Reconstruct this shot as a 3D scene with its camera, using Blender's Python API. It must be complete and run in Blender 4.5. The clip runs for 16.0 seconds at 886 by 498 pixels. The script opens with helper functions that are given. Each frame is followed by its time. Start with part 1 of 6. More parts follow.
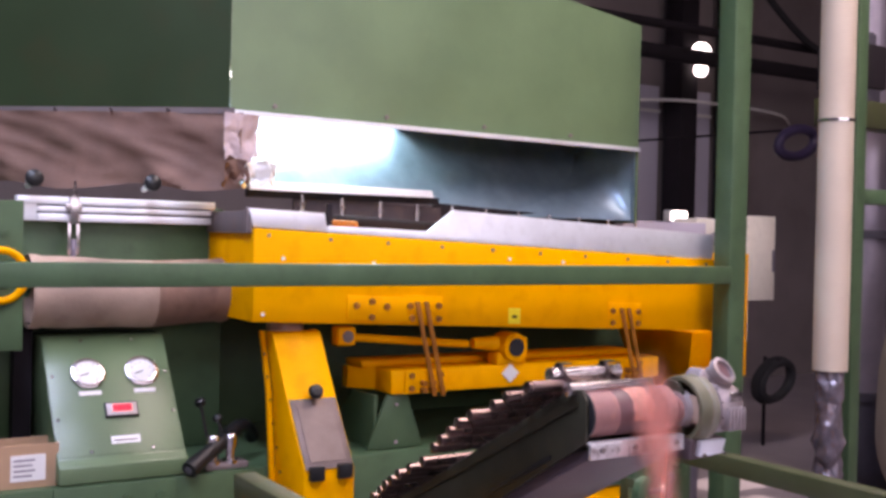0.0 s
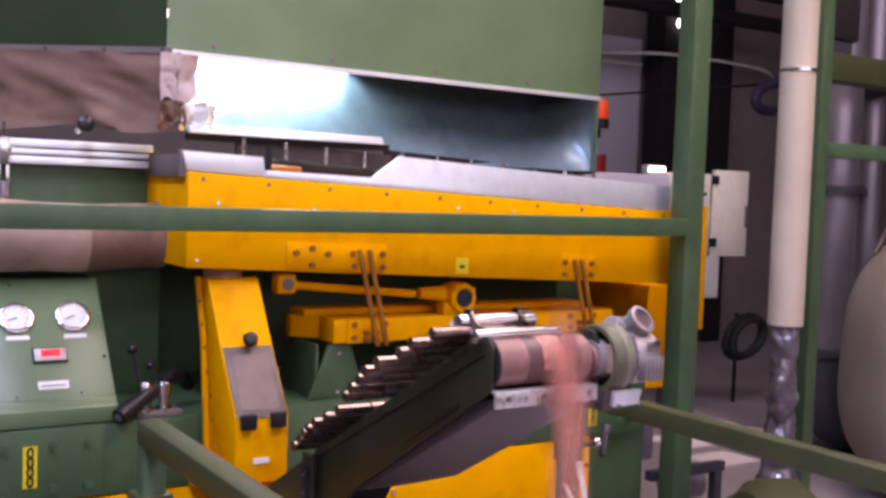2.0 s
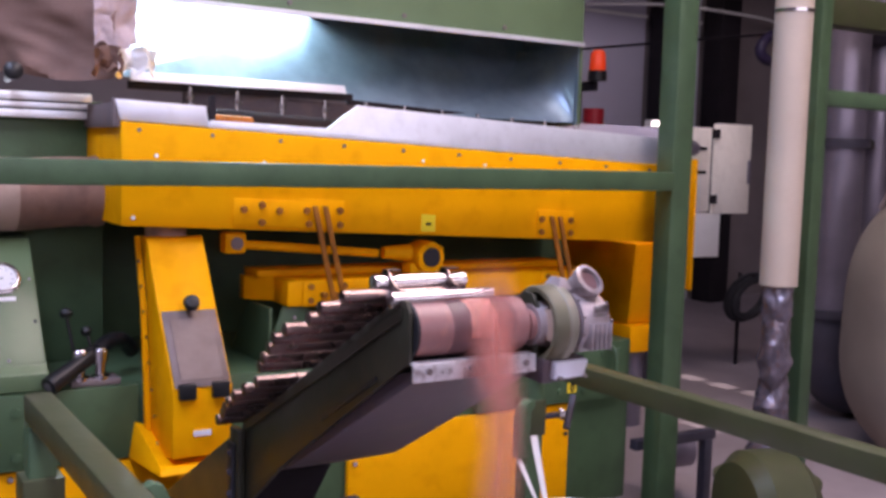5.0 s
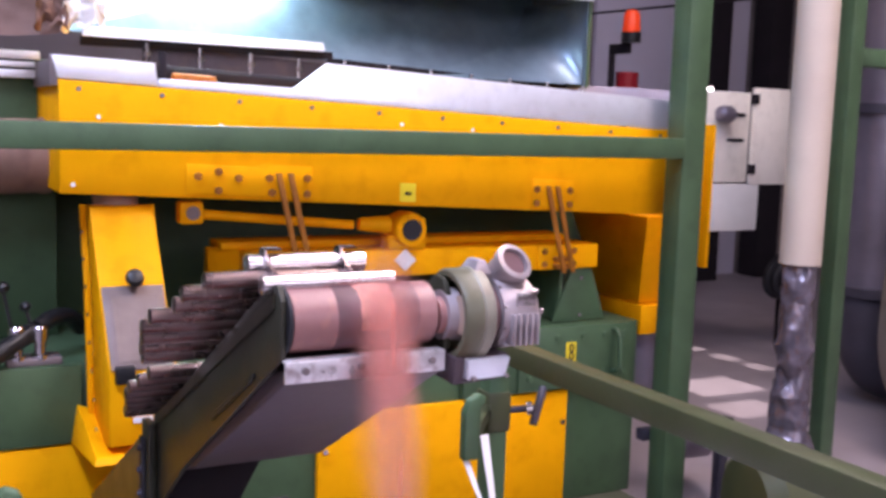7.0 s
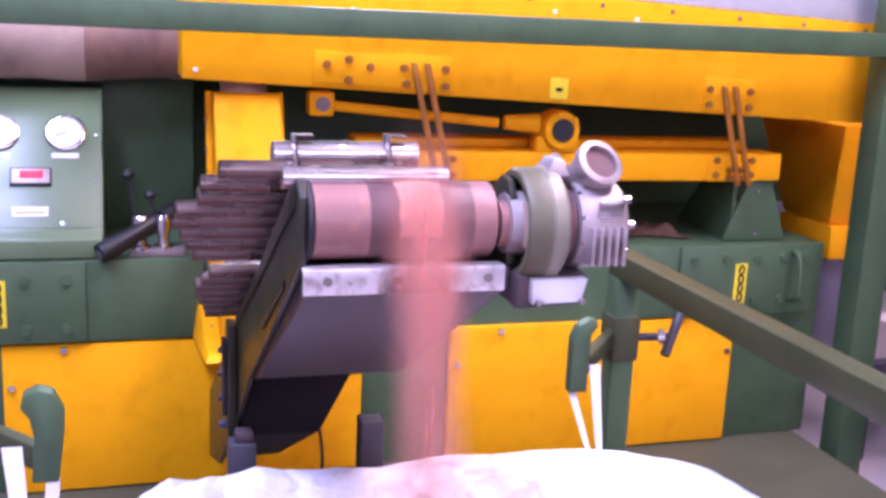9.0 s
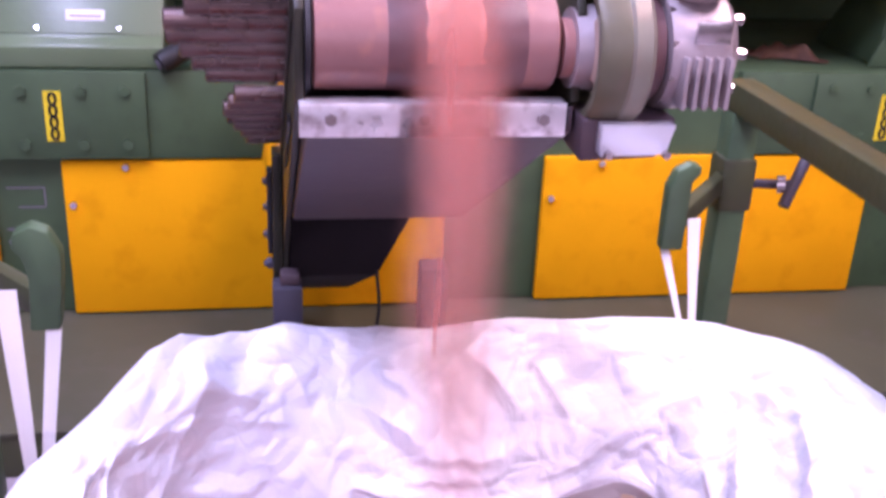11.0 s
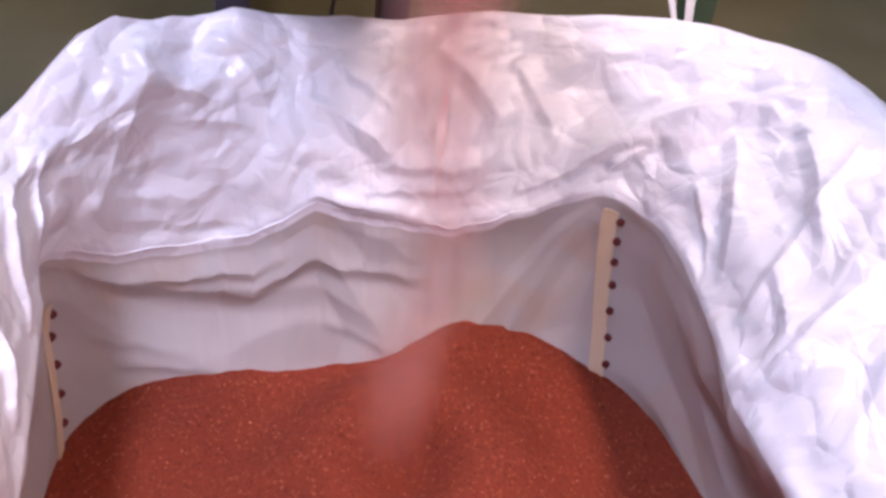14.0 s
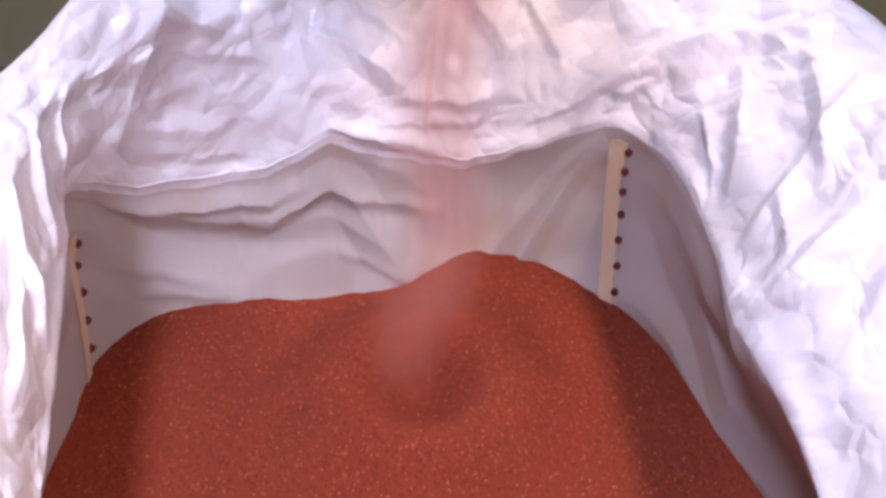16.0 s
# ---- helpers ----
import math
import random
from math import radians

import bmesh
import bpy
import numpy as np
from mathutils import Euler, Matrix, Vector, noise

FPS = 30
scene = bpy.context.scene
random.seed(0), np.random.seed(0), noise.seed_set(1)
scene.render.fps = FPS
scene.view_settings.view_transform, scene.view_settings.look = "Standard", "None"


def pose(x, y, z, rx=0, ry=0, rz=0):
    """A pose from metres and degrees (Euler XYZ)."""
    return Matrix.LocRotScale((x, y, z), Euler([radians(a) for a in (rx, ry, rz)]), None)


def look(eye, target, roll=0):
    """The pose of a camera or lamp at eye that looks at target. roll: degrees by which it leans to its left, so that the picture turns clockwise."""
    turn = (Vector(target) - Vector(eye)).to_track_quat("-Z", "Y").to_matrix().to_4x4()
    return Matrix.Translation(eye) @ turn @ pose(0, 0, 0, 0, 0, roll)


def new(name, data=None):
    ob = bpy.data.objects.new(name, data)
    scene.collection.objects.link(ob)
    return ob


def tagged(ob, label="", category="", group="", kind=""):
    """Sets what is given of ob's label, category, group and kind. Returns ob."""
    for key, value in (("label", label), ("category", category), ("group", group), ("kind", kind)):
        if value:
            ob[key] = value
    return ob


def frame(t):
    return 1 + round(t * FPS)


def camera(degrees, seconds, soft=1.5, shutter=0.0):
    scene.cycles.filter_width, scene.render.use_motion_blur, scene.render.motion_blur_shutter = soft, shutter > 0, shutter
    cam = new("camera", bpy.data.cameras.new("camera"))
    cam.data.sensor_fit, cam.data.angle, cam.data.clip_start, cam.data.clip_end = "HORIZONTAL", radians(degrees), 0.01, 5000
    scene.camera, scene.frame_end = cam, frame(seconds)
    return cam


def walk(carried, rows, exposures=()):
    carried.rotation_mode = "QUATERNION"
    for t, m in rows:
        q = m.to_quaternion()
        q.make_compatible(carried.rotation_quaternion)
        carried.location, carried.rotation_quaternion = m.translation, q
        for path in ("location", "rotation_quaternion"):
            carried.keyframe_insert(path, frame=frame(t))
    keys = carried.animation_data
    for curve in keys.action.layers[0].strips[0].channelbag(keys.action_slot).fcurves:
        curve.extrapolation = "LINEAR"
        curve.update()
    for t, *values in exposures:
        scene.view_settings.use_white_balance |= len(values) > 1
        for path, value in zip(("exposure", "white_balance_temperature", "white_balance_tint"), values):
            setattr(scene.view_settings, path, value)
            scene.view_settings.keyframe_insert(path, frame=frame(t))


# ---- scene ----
cam = camera(45.8, 16.0, soft=3.2, shutter=0.5)
PATH = [
    (0, (-1.518, -3.77, 1.798), (-0.454, -2.077, 1.777), 1.3),
    (0.5, (-1.438, -3.77, 1.799), (-0.386, -2.069, 1.766), 1.8),
    (1, (-1.373, -3.763, 1.788), (-0.306, -2.073, 1.723), 2.1),
    (1.5, (-1.334, -3.77, 1.777), (-0.296, -2.063, 1.688), 1.7),
    (2, (-1.291, -3.799, 1.769), (-0.217, -2.115, 1.664), 2.0),
    (2.5, (-1.244, -3.801, 1.753), (-0.195, -2.104, 1.616), 2.2),
    (3, (-1.204, -3.735, 1.759), (-0.144, -2.046, 1.608), 2.0),
    (3.5, (-1.165, -3.681, 1.766), (-0.044, -2.029, 1.646), 1.4),
    (6, (-0.726, -3.631, 1.727), (0.273, -1.912, 1.513), 2.1),
    (6.5, (-0.605, -3.541, 1.729), (0.401, -1.825, 1.517), 2.5),
    (7, (-0.507, -3.505, 1.73), (0.438, -1.759, 1.487), 1.9),
    (7.5, (-0.365, -3.508, 1.728), (0.431, -1.693, 1.458), 3.4),
    (8, (-0.267, -3.485, 1.708), (0.362, -1.616, 1.377), 2.7),
    (8.5, (-0.208, -3.395, 1.691), (0.395, -1.527, 1.31), 2.5),
    (11, (0.038, -3.005, 1.631), (0.367, -1.194, 0.848), 2.8),
    (11.5, (0.051, -2.922, 1.615), (0.418, -1.174, 0.715), 2.3),
    (12, (0.047, -2.911, 1.608), (0.381, -1.193, 0.64), 2.0),
    (12.5, (0.044, -2.896, 1.592), (0.405, -1.248, 0.518), 2.5),
    (13, (0.01, -2.864, 1.551), (0.421, -1.286, 0.392), 5.9),
    (13.5, (-0.008, -2.841, 1.539), (0.43, -1.323, 0.312), 7.6),
    (14, (-0.004, -2.839, 1.538), (0.449, -1.351, 0.281), 8.0),
    (14.5, (-0.005, -2.857, 1.538), (0.424, -1.396, 0.242), 8.3),
    (15, (-0.012, -2.858, 1.531), (0.426, -1.413, 0.219), 8.6),
    (15.5, (-0.028, -2.86, 1.535), (0.411, -1.429, 0.208), 8.9),
    (16, (0.0, -2.895, 1.54), (0.407, -1.457, 0.211), 6.8),
]
walk(cam, [(t, look(eye, target, roll)) for t, eye, target, roll in PATH],
     [(0.0, 0.06, 7150, 31), (0.5, -0.08, 7200, 32), (2.0, -0.08, 7150, 34), (3.5, -0.08, 6900, 34), (6.0, -0.2, 6700, 33), (6.5, 0.0, 6650, 33), (7.0, 0.27, 6600, 31), (7.5, 0.56, 6450, 34), (8.0, 0.6, 6200, 48), (8.5, 0.66, 6050, 52),
      (11.0, 0.34, 6500, 56), (11.5, 0.26, 6550, 54), (12.5, 0.04, 6650, 41), (13.5, -0.14, 7150, 37), (15.0, -0.18, 7500, 36), (16.0, -0.12, 7500, 36)])

# ---------------------------------------------------------------- light
world = bpy.data.worlds.new("world")
scene.world = world
world.use_nodes = True
wn = world.node_tree
bg = wn.nodes["Background"]
sky = wn.nodes.new("ShaderNodeTexSky")
sky.sky_type = 'NISHITA'
sky.sun_disc = False
sky.sun_elevation, sky.sun_rotation = radians(38.6), radians(-2.3)
wn.links.new(sky.outputs[0], bg.inputs[0])
bg.inputs[1].default_value = 0.1


sun = bpy.data.lights.new("sun", 'SUN')
sun.energy, sun.angle, sun.color = 5.0, radians(0.5), (1.0, 0.96, 0.9)
new("sun", sun).matrix_world = look((4.3, 6, 3.6), (4.33, 5.25, 3.0))


def area_lamp(name, eye, target, sx, sy, watts, col):
    d = bpy.data.lights.new(name, 'AREA')
    d.shape, d.size, d.size_y, d.energy, d.color = 'RECTANGLE', sx, sy, watts, col
    ob = new(name, d)
    ob.matrix_world = look(eye, target)
    return ob


# ---------------------------------------------------------------- materials
def material(name, base, rough=0.5, metal=0.0, var=0.12, scale=6.0, fine=60.0, bump=0.15, dirt=None, dirt_amount=0.35, spec=0.32):
    """Painted, metal, cloth or stone surface: base colour varied at two scales, stains, fine relief."""
    m = bpy.data.materials.new(name)
    m.use_nodes = True
    nt = m.node_tree
    p = nt.nodes["Principled BSDF"]
    tc = nt.nodes.new("ShaderNodeTexCoord")
    geo = nt.nodes.new("ShaderNodeNewGeometry")
    big = nt.nodes.new("ShaderNodeTexNoise")
    big.inputs["Scale"].default_value, big.inputs["Detail"].default_value = scale, 5
    small = nt.nodes.new("ShaderNodeTexNoise")
    small.inputs["Scale"].default_value, small.inputs["Detail"].default_value = fine, 3
    for n in (big, small):
        nt.links.new(geo.outputs["Position"], n.inputs["Vector"])
    ramp = nt.nodes.new("ShaderNodeValToRGB")
    lo = [c * (1 - var) for c in base]
    hi = [min(1, c * (1 + var)) for c in base]
    ramp.color_ramp.elements[0].position, ramp.color_ramp.elements[1].position = 0.3, 0.7
    ramp.color_ramp.elements[0].color, ramp.color_ramp.elements[1].color = (*lo, 1), (*hi, 1)
    nt.links.new(big.outputs[0], ramp.inputs[0])
    out = ramp.outputs[0]
    if dirt:
        mask = nt.nodes.new("ShaderNodeValToRGB")
        mask.color_ramp.elements[0].position, mask.color_ramp.elements[1].position = 0.52, 0.78
        stain = nt.nodes.new("ShaderNodeTexNoise")
        stain.inputs["Scale"].default_value, stain.inputs["Detail"].default_value = scale * 2.3, 8
        nt.links.new(geo.outputs["Position"], stain.inputs["Vector"])
        nt.links.new(stain.outputs[0], mask.inputs[0])
        amt = nt.nodes.new("ShaderNodeMath")
        amt.operation = 'MULTIPLY'
        amt.inputs[1].default_value = dirt_amount
        nt.links.new(mask.outputs[0], amt.inputs[0])
        mix = nt.nodes.new("ShaderNodeMix")
        mix.data_type = 'RGBA'
        nt.links.new(amt.outputs[0], mix.inputs[0])
        nt.links.new(out, mix.inputs[6])
        mix.inputs[7].default_value = (*dirt, 1)
        out = mix.outputs[2]
    nt.links.new(out, p.inputs["Base Color"])
    p.inputs["Metallic"].default_value = metal
    p.inputs["Specular IOR Level"].default_value = spec
    rr = nt.nodes.new("ShaderNodeMapRange")
    rr.inputs[3].default_value, rr.inputs[4].default_value = max(0.02, rough - 0.1), min(1, rough + 0.1)
    nt.links.new(big.outputs[0], rr.inputs[0])
    nt.links.new(rr.outputs[0], p.inputs["Roughness"])
    if bump:
        b = nt.nodes.new("ShaderNodeBump")
        b.inputs["Strength"].default_value, b.inputs["Distance"].default_value = bump, 0.004
        nt.links.new(small.outputs[0], b.inputs["Height"])
        nt.links.new(b.outputs[0], p.inputs["Normal"])
    return m


def glow(name, col, strength):
    m = bpy.data.materials.new(name)
    m.use_nodes = True
    p = m.node_tree.nodes["Principled BSDF"]
    p.inputs["Base Color"].default_value = (*col, 1)
    p.inputs["Emission Color"].default_value = (*col, 1)
    p.inputs["Emission Strength"].default_value = strength
    return m


GREEN = material("green_machine_paint", (0.056, 0.102, 0.05), 0.42, dirt=(0.034, 0.054, 0.03), dirt_amount=0.4)
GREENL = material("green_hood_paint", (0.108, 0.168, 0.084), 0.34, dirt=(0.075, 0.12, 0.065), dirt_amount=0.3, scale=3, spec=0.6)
# hood green darkened for the side panel, which lies in shade
SHADEGREEN = material("shaded_side_green_paint", (0.024, 0.041, 0.016), 0.5, dirt=(0.04, 0.038, 0.015), dirt_amount=0.5, scale=2.5)
GREEND = material("dark_olive_paint", (0.05, 0.056, 0.024), 0.42, dirt=(0.07, 0.055, 0.04), dirt_amount=0.4)
YELLOW = material("yellow_machine_paint", (0.9, 0.375, 0.0), 0.42, var=0.05, dirt=(0.6, 0.2, 0.0), dirt_amount=0.45, scale=4, spec=0.05)
STEEL = material("bright_steel", (0.6, 0.56, 0.57), 0.24, metal=1.0, var=0.1, scale=9, dirt=(0.25, 0.2, 0.19), bump=0.05)
GALV = material("galvanised_sheet", (0.74, 0.75, 0.8), 0.4, metal=0.5, var=0.06, scale=9, dirt=(0.52, 0.5, 0.53), bump=0.06)
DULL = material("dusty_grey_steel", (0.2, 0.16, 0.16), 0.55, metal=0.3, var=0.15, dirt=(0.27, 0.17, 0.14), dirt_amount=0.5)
ALU = material("cast_aluminium", (0.38, 0.32, 0.325), 0.45, metal=0.5, var=0.12, dirt=(0.3, 0.2, 0.17), dirt_amount=0.6, scale=20, bump=0.3)
DRUM = material("drum_rubber", (0.28, 0.135, 0.125), 0.35, var=0.12, dirt=(0.5, 0.2, 0.13), dirt_amount=0.5, scale=12)
BLACK = material("black_plastic", (0.012, 0.012, 0.013), 0.35, var=0.2)
RUBBER = material("black_rubber", (0.02, 0.019, 0.022), 0.6, var=0.3)
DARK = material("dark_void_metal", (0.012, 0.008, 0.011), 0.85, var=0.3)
TARP = material("brown_tarpaulin", (0.165, 0.09, 0.068), 0.7, var=0.18, scale=7, dirt=(0.12, 0.07, 0.05), bump=0.2)
STAINED = material("stained_brown_leather", (0.26, 0.145, 0.105), 0.6, var=0.3, scale=5, dirt=(0.1, 0.045, 0.03), dirt_amount=0.6, bump=0.2)
LEATHER = material("brown_cloth_duct", (0.42, 0.29, 0.225), 0.7, var=0.3, scale=3, dirt=(0.12, 0.055, 0.04), dirt_amount=0.75, bump=0.2)
def granules(name, dark, middle, light):
    """A bed of small grains: a colour for each grain, slow changes of tone, deep fine relief."""
    m = material(name, middle, 0.8, var=0.2, scale=7, fine=420, bump=1.0, spec=0.2)
    nt = m.node_tree
    p = nt.nodes["Principled BSDF"]
    old = p.inputs["Base Color"].links[0].from_socket
    geo = nt.nodes.new("ShaderNodeNewGeometry")
    vor = nt.nodes.new("ShaderNodeTexVoronoi")
    vor.inputs["Scale"].default_value = 300
    nt.links.new(geo.outputs["Position"], vor.inputs["Vector"])
    ramp = nt.nodes.new("ShaderNodeValToRGB")
    e = ramp.color_ramp.elements
    e[0].color, e[1].color = (*dark, 1), (*light, 1)
    for pos in (0.35, 0.8):
        e.new(pos).color = (*middle, 1)
    nt.links.new(vor.outputs["Color"], ramp.inputs[0])
    mix = nt.nodes.new("ShaderNodeMix")
    mix.data_type = 'RGBA'
    mix.inputs[0].default_value = 0.62
    nt.links.new(old, mix.inputs[6])
    nt.links.new(ramp.outputs[0], mix.inputs[7])
    nt.links.new(mix.outputs[2], p.inputs["Base Color"])
    return m


HOODSHEET = material("teal_grey_hood_sheet", (0.2, 0.28, 0.35), 0.34, metal=0.6, var=0.15, scale=8, dirt=(0.16, 0.2, 0.24), bump=0.1)
LIPSTEEL = material("dust_smeared_bright_steel", (0.68, 0.64, 0.65), 0.3, metal=0.6, var=0.15, scale=22, dirt=(0.22, 0.14, 0.13), dirt_amount=0.9, bump=0.1)
CASING = material("dusty_violet_grey_casing", (0.075, 0.053, 0.064), 0.5, metal=0.2, var=0.15, dirt=(0.12, 0.075, 0.07), dirt_amount=0.5)
RUSTY = material("rust_brown_bolts", (0.3, 0.1, 0.012), 0.6, var=0.3, scale=40)
BRIGHTALU = material("bright_aluminium", (0.86, 0.85, 0.87), 0.3, metal=0.25, var=0.04)
VIOLET = material("violet_hose", (0.035, 0.025, 0.06), 0.4, var=0.2)
WORN = material("dark_violet_worn_rubber", (0.13, 0.065, 0.068), 0.4, var=0.25, scale=15, dirt=(0.22, 0.1, 0.09), dirt_amount=0.4)
OLIVE = material("worn_olive_paint", (0.115, 0.105, 0.065), 0.4, var=0.15, scale=15, dirt=(0.16, 0.1, 0.07), dirt_amount=0.4)
WORNCAST = material("worn_grey_green_casting", (0.2, 0.185, 0.14), 0.4, metal=0.2, var=0.15, scale=15, dirt=(0.24, 0.15, 0.12), dirt_amount=0.4)
SIDEPLATE = material("dusty_black_olive_plate", (0.026, 0.025, 0.016), 0.4, var=0.2, scale=8, dirt=(0.06, 0.04, 0.03), dirt_amount=0.4)
SPRING = material("rust_stained_yellow_paint", (0.3, 0.1, 0.008), 0.5, var=0.3, scale=20, dirt=(0.2, 0.08, 0.01), dirt_amount=0.6)
TARPL = material("pale_cloth", (0.42, 0.33, 0.34), 0.8, var=0.15, scale=20, dirt=(0.3, 0.2, 0.17))
# lining base set darker than the bag for shade; its stains are copper dust
BAGIN = material("shaded_dusty_lining", (0.415, 0.37, 0.36), 0.42, var=0.08, scale=4, fine=260, bump=0.1, dirt=(0.44, 0.3, 0.21), dirt_amount=0.65)
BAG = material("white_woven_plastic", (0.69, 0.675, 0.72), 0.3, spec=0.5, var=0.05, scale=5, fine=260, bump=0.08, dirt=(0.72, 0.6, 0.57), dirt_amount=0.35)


def crease(m, strength):
    """Fine sharp creases of a crumpled plastic sheet, at two sizes, laid over a material's relief."""
    nt = m.node_tree
    p = nt.nodes["Principled BSDF"]
    geo = nt.nodes.new("ShaderNodeNewGeometry")
    warp = nt.nodes.new("ShaderNodeTexNoise")
    warp.inputs["Scale"].default_value, warp.inputs["Detail"].default_value = 7, 2
    nt.links.new(geo.outputs["Position"], warp.inputs["Vector"])
    off = nt.nodes.new("ShaderNodeVectorMath")
    off.operation = 'MULTIPLY_ADD'
    nt.links.new(warp.outputs["Color"], off.inputs[0])
    off.inputs[1].default_value = (0.14, 0.14, 0.14)
    nt.links.new(geo.outputs["Position"], off.inputs[2])
    normal = p.inputs["Normal"].links[0].from_socket
    for scale, far in ((7, 0.016), (19, 0.005)):
        v = nt.nodes.new("ShaderNodeTexVoronoi")
        v.feature = 'DISTANCE_TO_EDGE'
        v.inputs["Scale"].default_value = scale
        nt.links.new(off.outputs[0], v.inputs["Vector"])
        r = nt.nodes.new("ShaderNodeMapRange")
        r.inputs[2].default_value = 0.25
        nt.links.new(v.outputs["Distance"], r.inputs[0])
        n = nt.nodes.new("ShaderNodeBump")
        n.inputs["Strength"].default_value, n.inputs["Distance"].default_value = strength, far
        nt.links.new(r.outputs[0], n.inputs["Height"])
        nt.links.new(normal, n.inputs["Normal"])
        normal = n.outputs[0]
    for scale, far in ((6, 0.02), (17, 0.007)):
        v = nt.nodes.new("ShaderNodeTexNoise")
        v.noise_type = 'RIDGED_MULTIFRACTAL'
        v.inputs["Scale"].default_value, v.inputs["Detail"].default_value, v.inputs["Roughness"].default_value = scale, 2.5, 0.45
        nt.links.new(off.outputs[0], v.inputs["Vector"])
        n = nt.nodes.new("ShaderNodeBump")
        n.inputs["Strength"].default_value, n.inputs["Distance"].default_value = strength, far
        nt.links.new(v.outputs[0], n.inputs["Height"])
        nt.links.new(normal, n.inputs["Normal"])
        normal = n.outputs[0]
    nt.links.new(normal, p.inputs["Normal"])


crease(BAG, 0.33)
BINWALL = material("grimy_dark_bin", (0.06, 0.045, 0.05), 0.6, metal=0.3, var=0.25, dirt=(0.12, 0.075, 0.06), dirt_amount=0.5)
RODSTEEL = material("grimy_polished_steel", (0.18, 0.13, 0.122), 0.28, metal=1.0, var=0.2, scale=14, dirt=(0.2, 0.13, 0.12), dirt_amount=0.8, bump=0.05)
FLAP = material("scratched_grey_brown_plate", (0.15, 0.11, 0.1), 0.5, metal=0.3, var=0.2, scale=12)
LINER = material("cream_woven_lining", (0.62, 0.46, 0.32), 0.55, var=0.06, scale=5, fine=300, bump=0.3)
WHITE = material("white_paint", (0.72, 0.7, 0.68), 0.45, var=0.05)
CREAM = material("cream_pipe_paint", (0.5, 0.415, 0.335), 0.4, var=0.07, dirt=(0.42, 0.33, 0.26), scale=3)
CREAMBOX = material("cream_enamel", (0.8, 0.74, 0.66), 0.45, var=0.05, dirt=(0.5, 0.44, 0.36))
WALL = material("painted_concrete_wall", (0.2, 0.165, 0.165), 0.85, var=0.12, scale=1.2, fine=25, dirt=(0.13, 0.1, 0.095), bump=0.4)
WALLW = material("white_wall_panel", (0.46, 0.43, 0.52), 0.6, var=0.05, scale=1.0, dirt=(0.36, 0.33, 0.39))
FLOOR = material("grey_concrete_floor", (0.3, 0.255, 0.27), 0.5, var=0.15, scale=1.5, fine=40, dirt=(0.2, 0.17, 0.17), bump=0.3)
PLINTH = material("grey_green_plate", (0.064, 0.066, 0.038), 0.55, var=0.12, scale=4, dirt=(0.1, 0.085, 0.07))
PIPE = material("grey_steel_pipe", (0.25, 0.22, 0.27), 0.34, metal=0.6, var=0.1)
FOIL = material("grey_plastic_wrap", (0.14, 0.12, 0.145), 0.2, metal=0.4, var=0.35, scale=18, dirt=(0.16, 0.08, 0.06), dirt_amount=0.8, bump=0.2)
DARKPIPE = material("dark_grey_pipe", (0.05, 0.045, 0.06), 0.5, var=0.2)
CARDBOARD = material("brown_cardboard", (0.42, 0.26, 0.16), 0.8, var=0.08)
PAPER = material("white_paper_label", (0.75, 0.73, 0.72), 0.6, var=0.04)
SIGN = material("yellow_warning_sign", (0.82, 0.62, 0.02), 0.5, var=0.04)
WEB = material("white_webbing", (0.62, 0.58, 0.56), 0.7, var=0.05, fine=300, bump=0.4)
GLASS_RED = glow("red_display", (1.0, 0.012, 0.03), 0.7)
BEACON = glow("orange_beacon", (0.85, 0.06, 0.006), 0.16)
TUBE = glow("white_tube", (0.9, 1.0, 1.0), 14)
LAMP = glow("white_lamp", (1.0, 0.97, 0.95), 6)
COPPER = granules("copper_granules", (0.045, 0.006, 0.003), (0.25, 0.038, 0.017), (0.6, 0.16, 0.07))


# ---------------------------------------------------------------- builders
BASE = {}


def thing(name, at, label, category, group="", kind=""):
    ob = new(name)
    ob.empty_display_size = 0.05
    ob.location = at
    BASE[ob] = Vector(at)
    return tagged(ob, label, category, group, kind)


def finish(name, bm, mat, smooth):
    bmesh.ops.recalc_face_normals(bm, faces=bm.faces)
    me = bpy.data.meshes.new(name)
    bm.to_mesh(me)
    bm.free()
    for m in (mat if isinstance(mat, (list, tuple)) else [mat]):
        me.materials.append(m)
    if smooth:
        me.shade_smooth()
        me.set_sharp_from_angle(angle=radians(35))
    return me


def part(name, bm, mat, parent, label="", smooth=True):
    """One mesh object under a thing or a part; the bmesh is given in world coordinates."""
    base = BASE[parent]
    bmesh.ops.translate(bm, verts=bm.verts, vec=-base)
    ob = new(name, finish(name, bm, mat, smooth))
    ob.parent = parent
    BASE[ob] = base
    return tagged(ob, label)


def single(name, bm, mat, label, category, at, group="", kind="", smooth=True):
    """A thing of one mesh, with its origin at the given place."""
    bmesh.ops.translate(bm, verts=bm.verts, vec=-Vector(at))
    ob = new(name, finish(name, bm, mat, smooth))
    ob.location = at
    BASE[ob] = Vector(at)
    return tagged(ob, label, category, group, kind)


def bevelled(bm, w, edges=None, seg=2):
    if w > 0:
        bmesh.ops.bevel(bm, geom=list(edges or bm.edges), offset=w, segments=seg, affect='EDGES', profile=0.5)
    return bm


def merged(*bms):
    """Several bmeshes in one."""
    out = bmesh.new()
    for b in bms:
        me = bpy.data.meshes.new("tmp")
        b.to_mesh(me)
        b.free()
        out.from_mesh(me)
        bpy.data.meshes.remove(me)
    return out


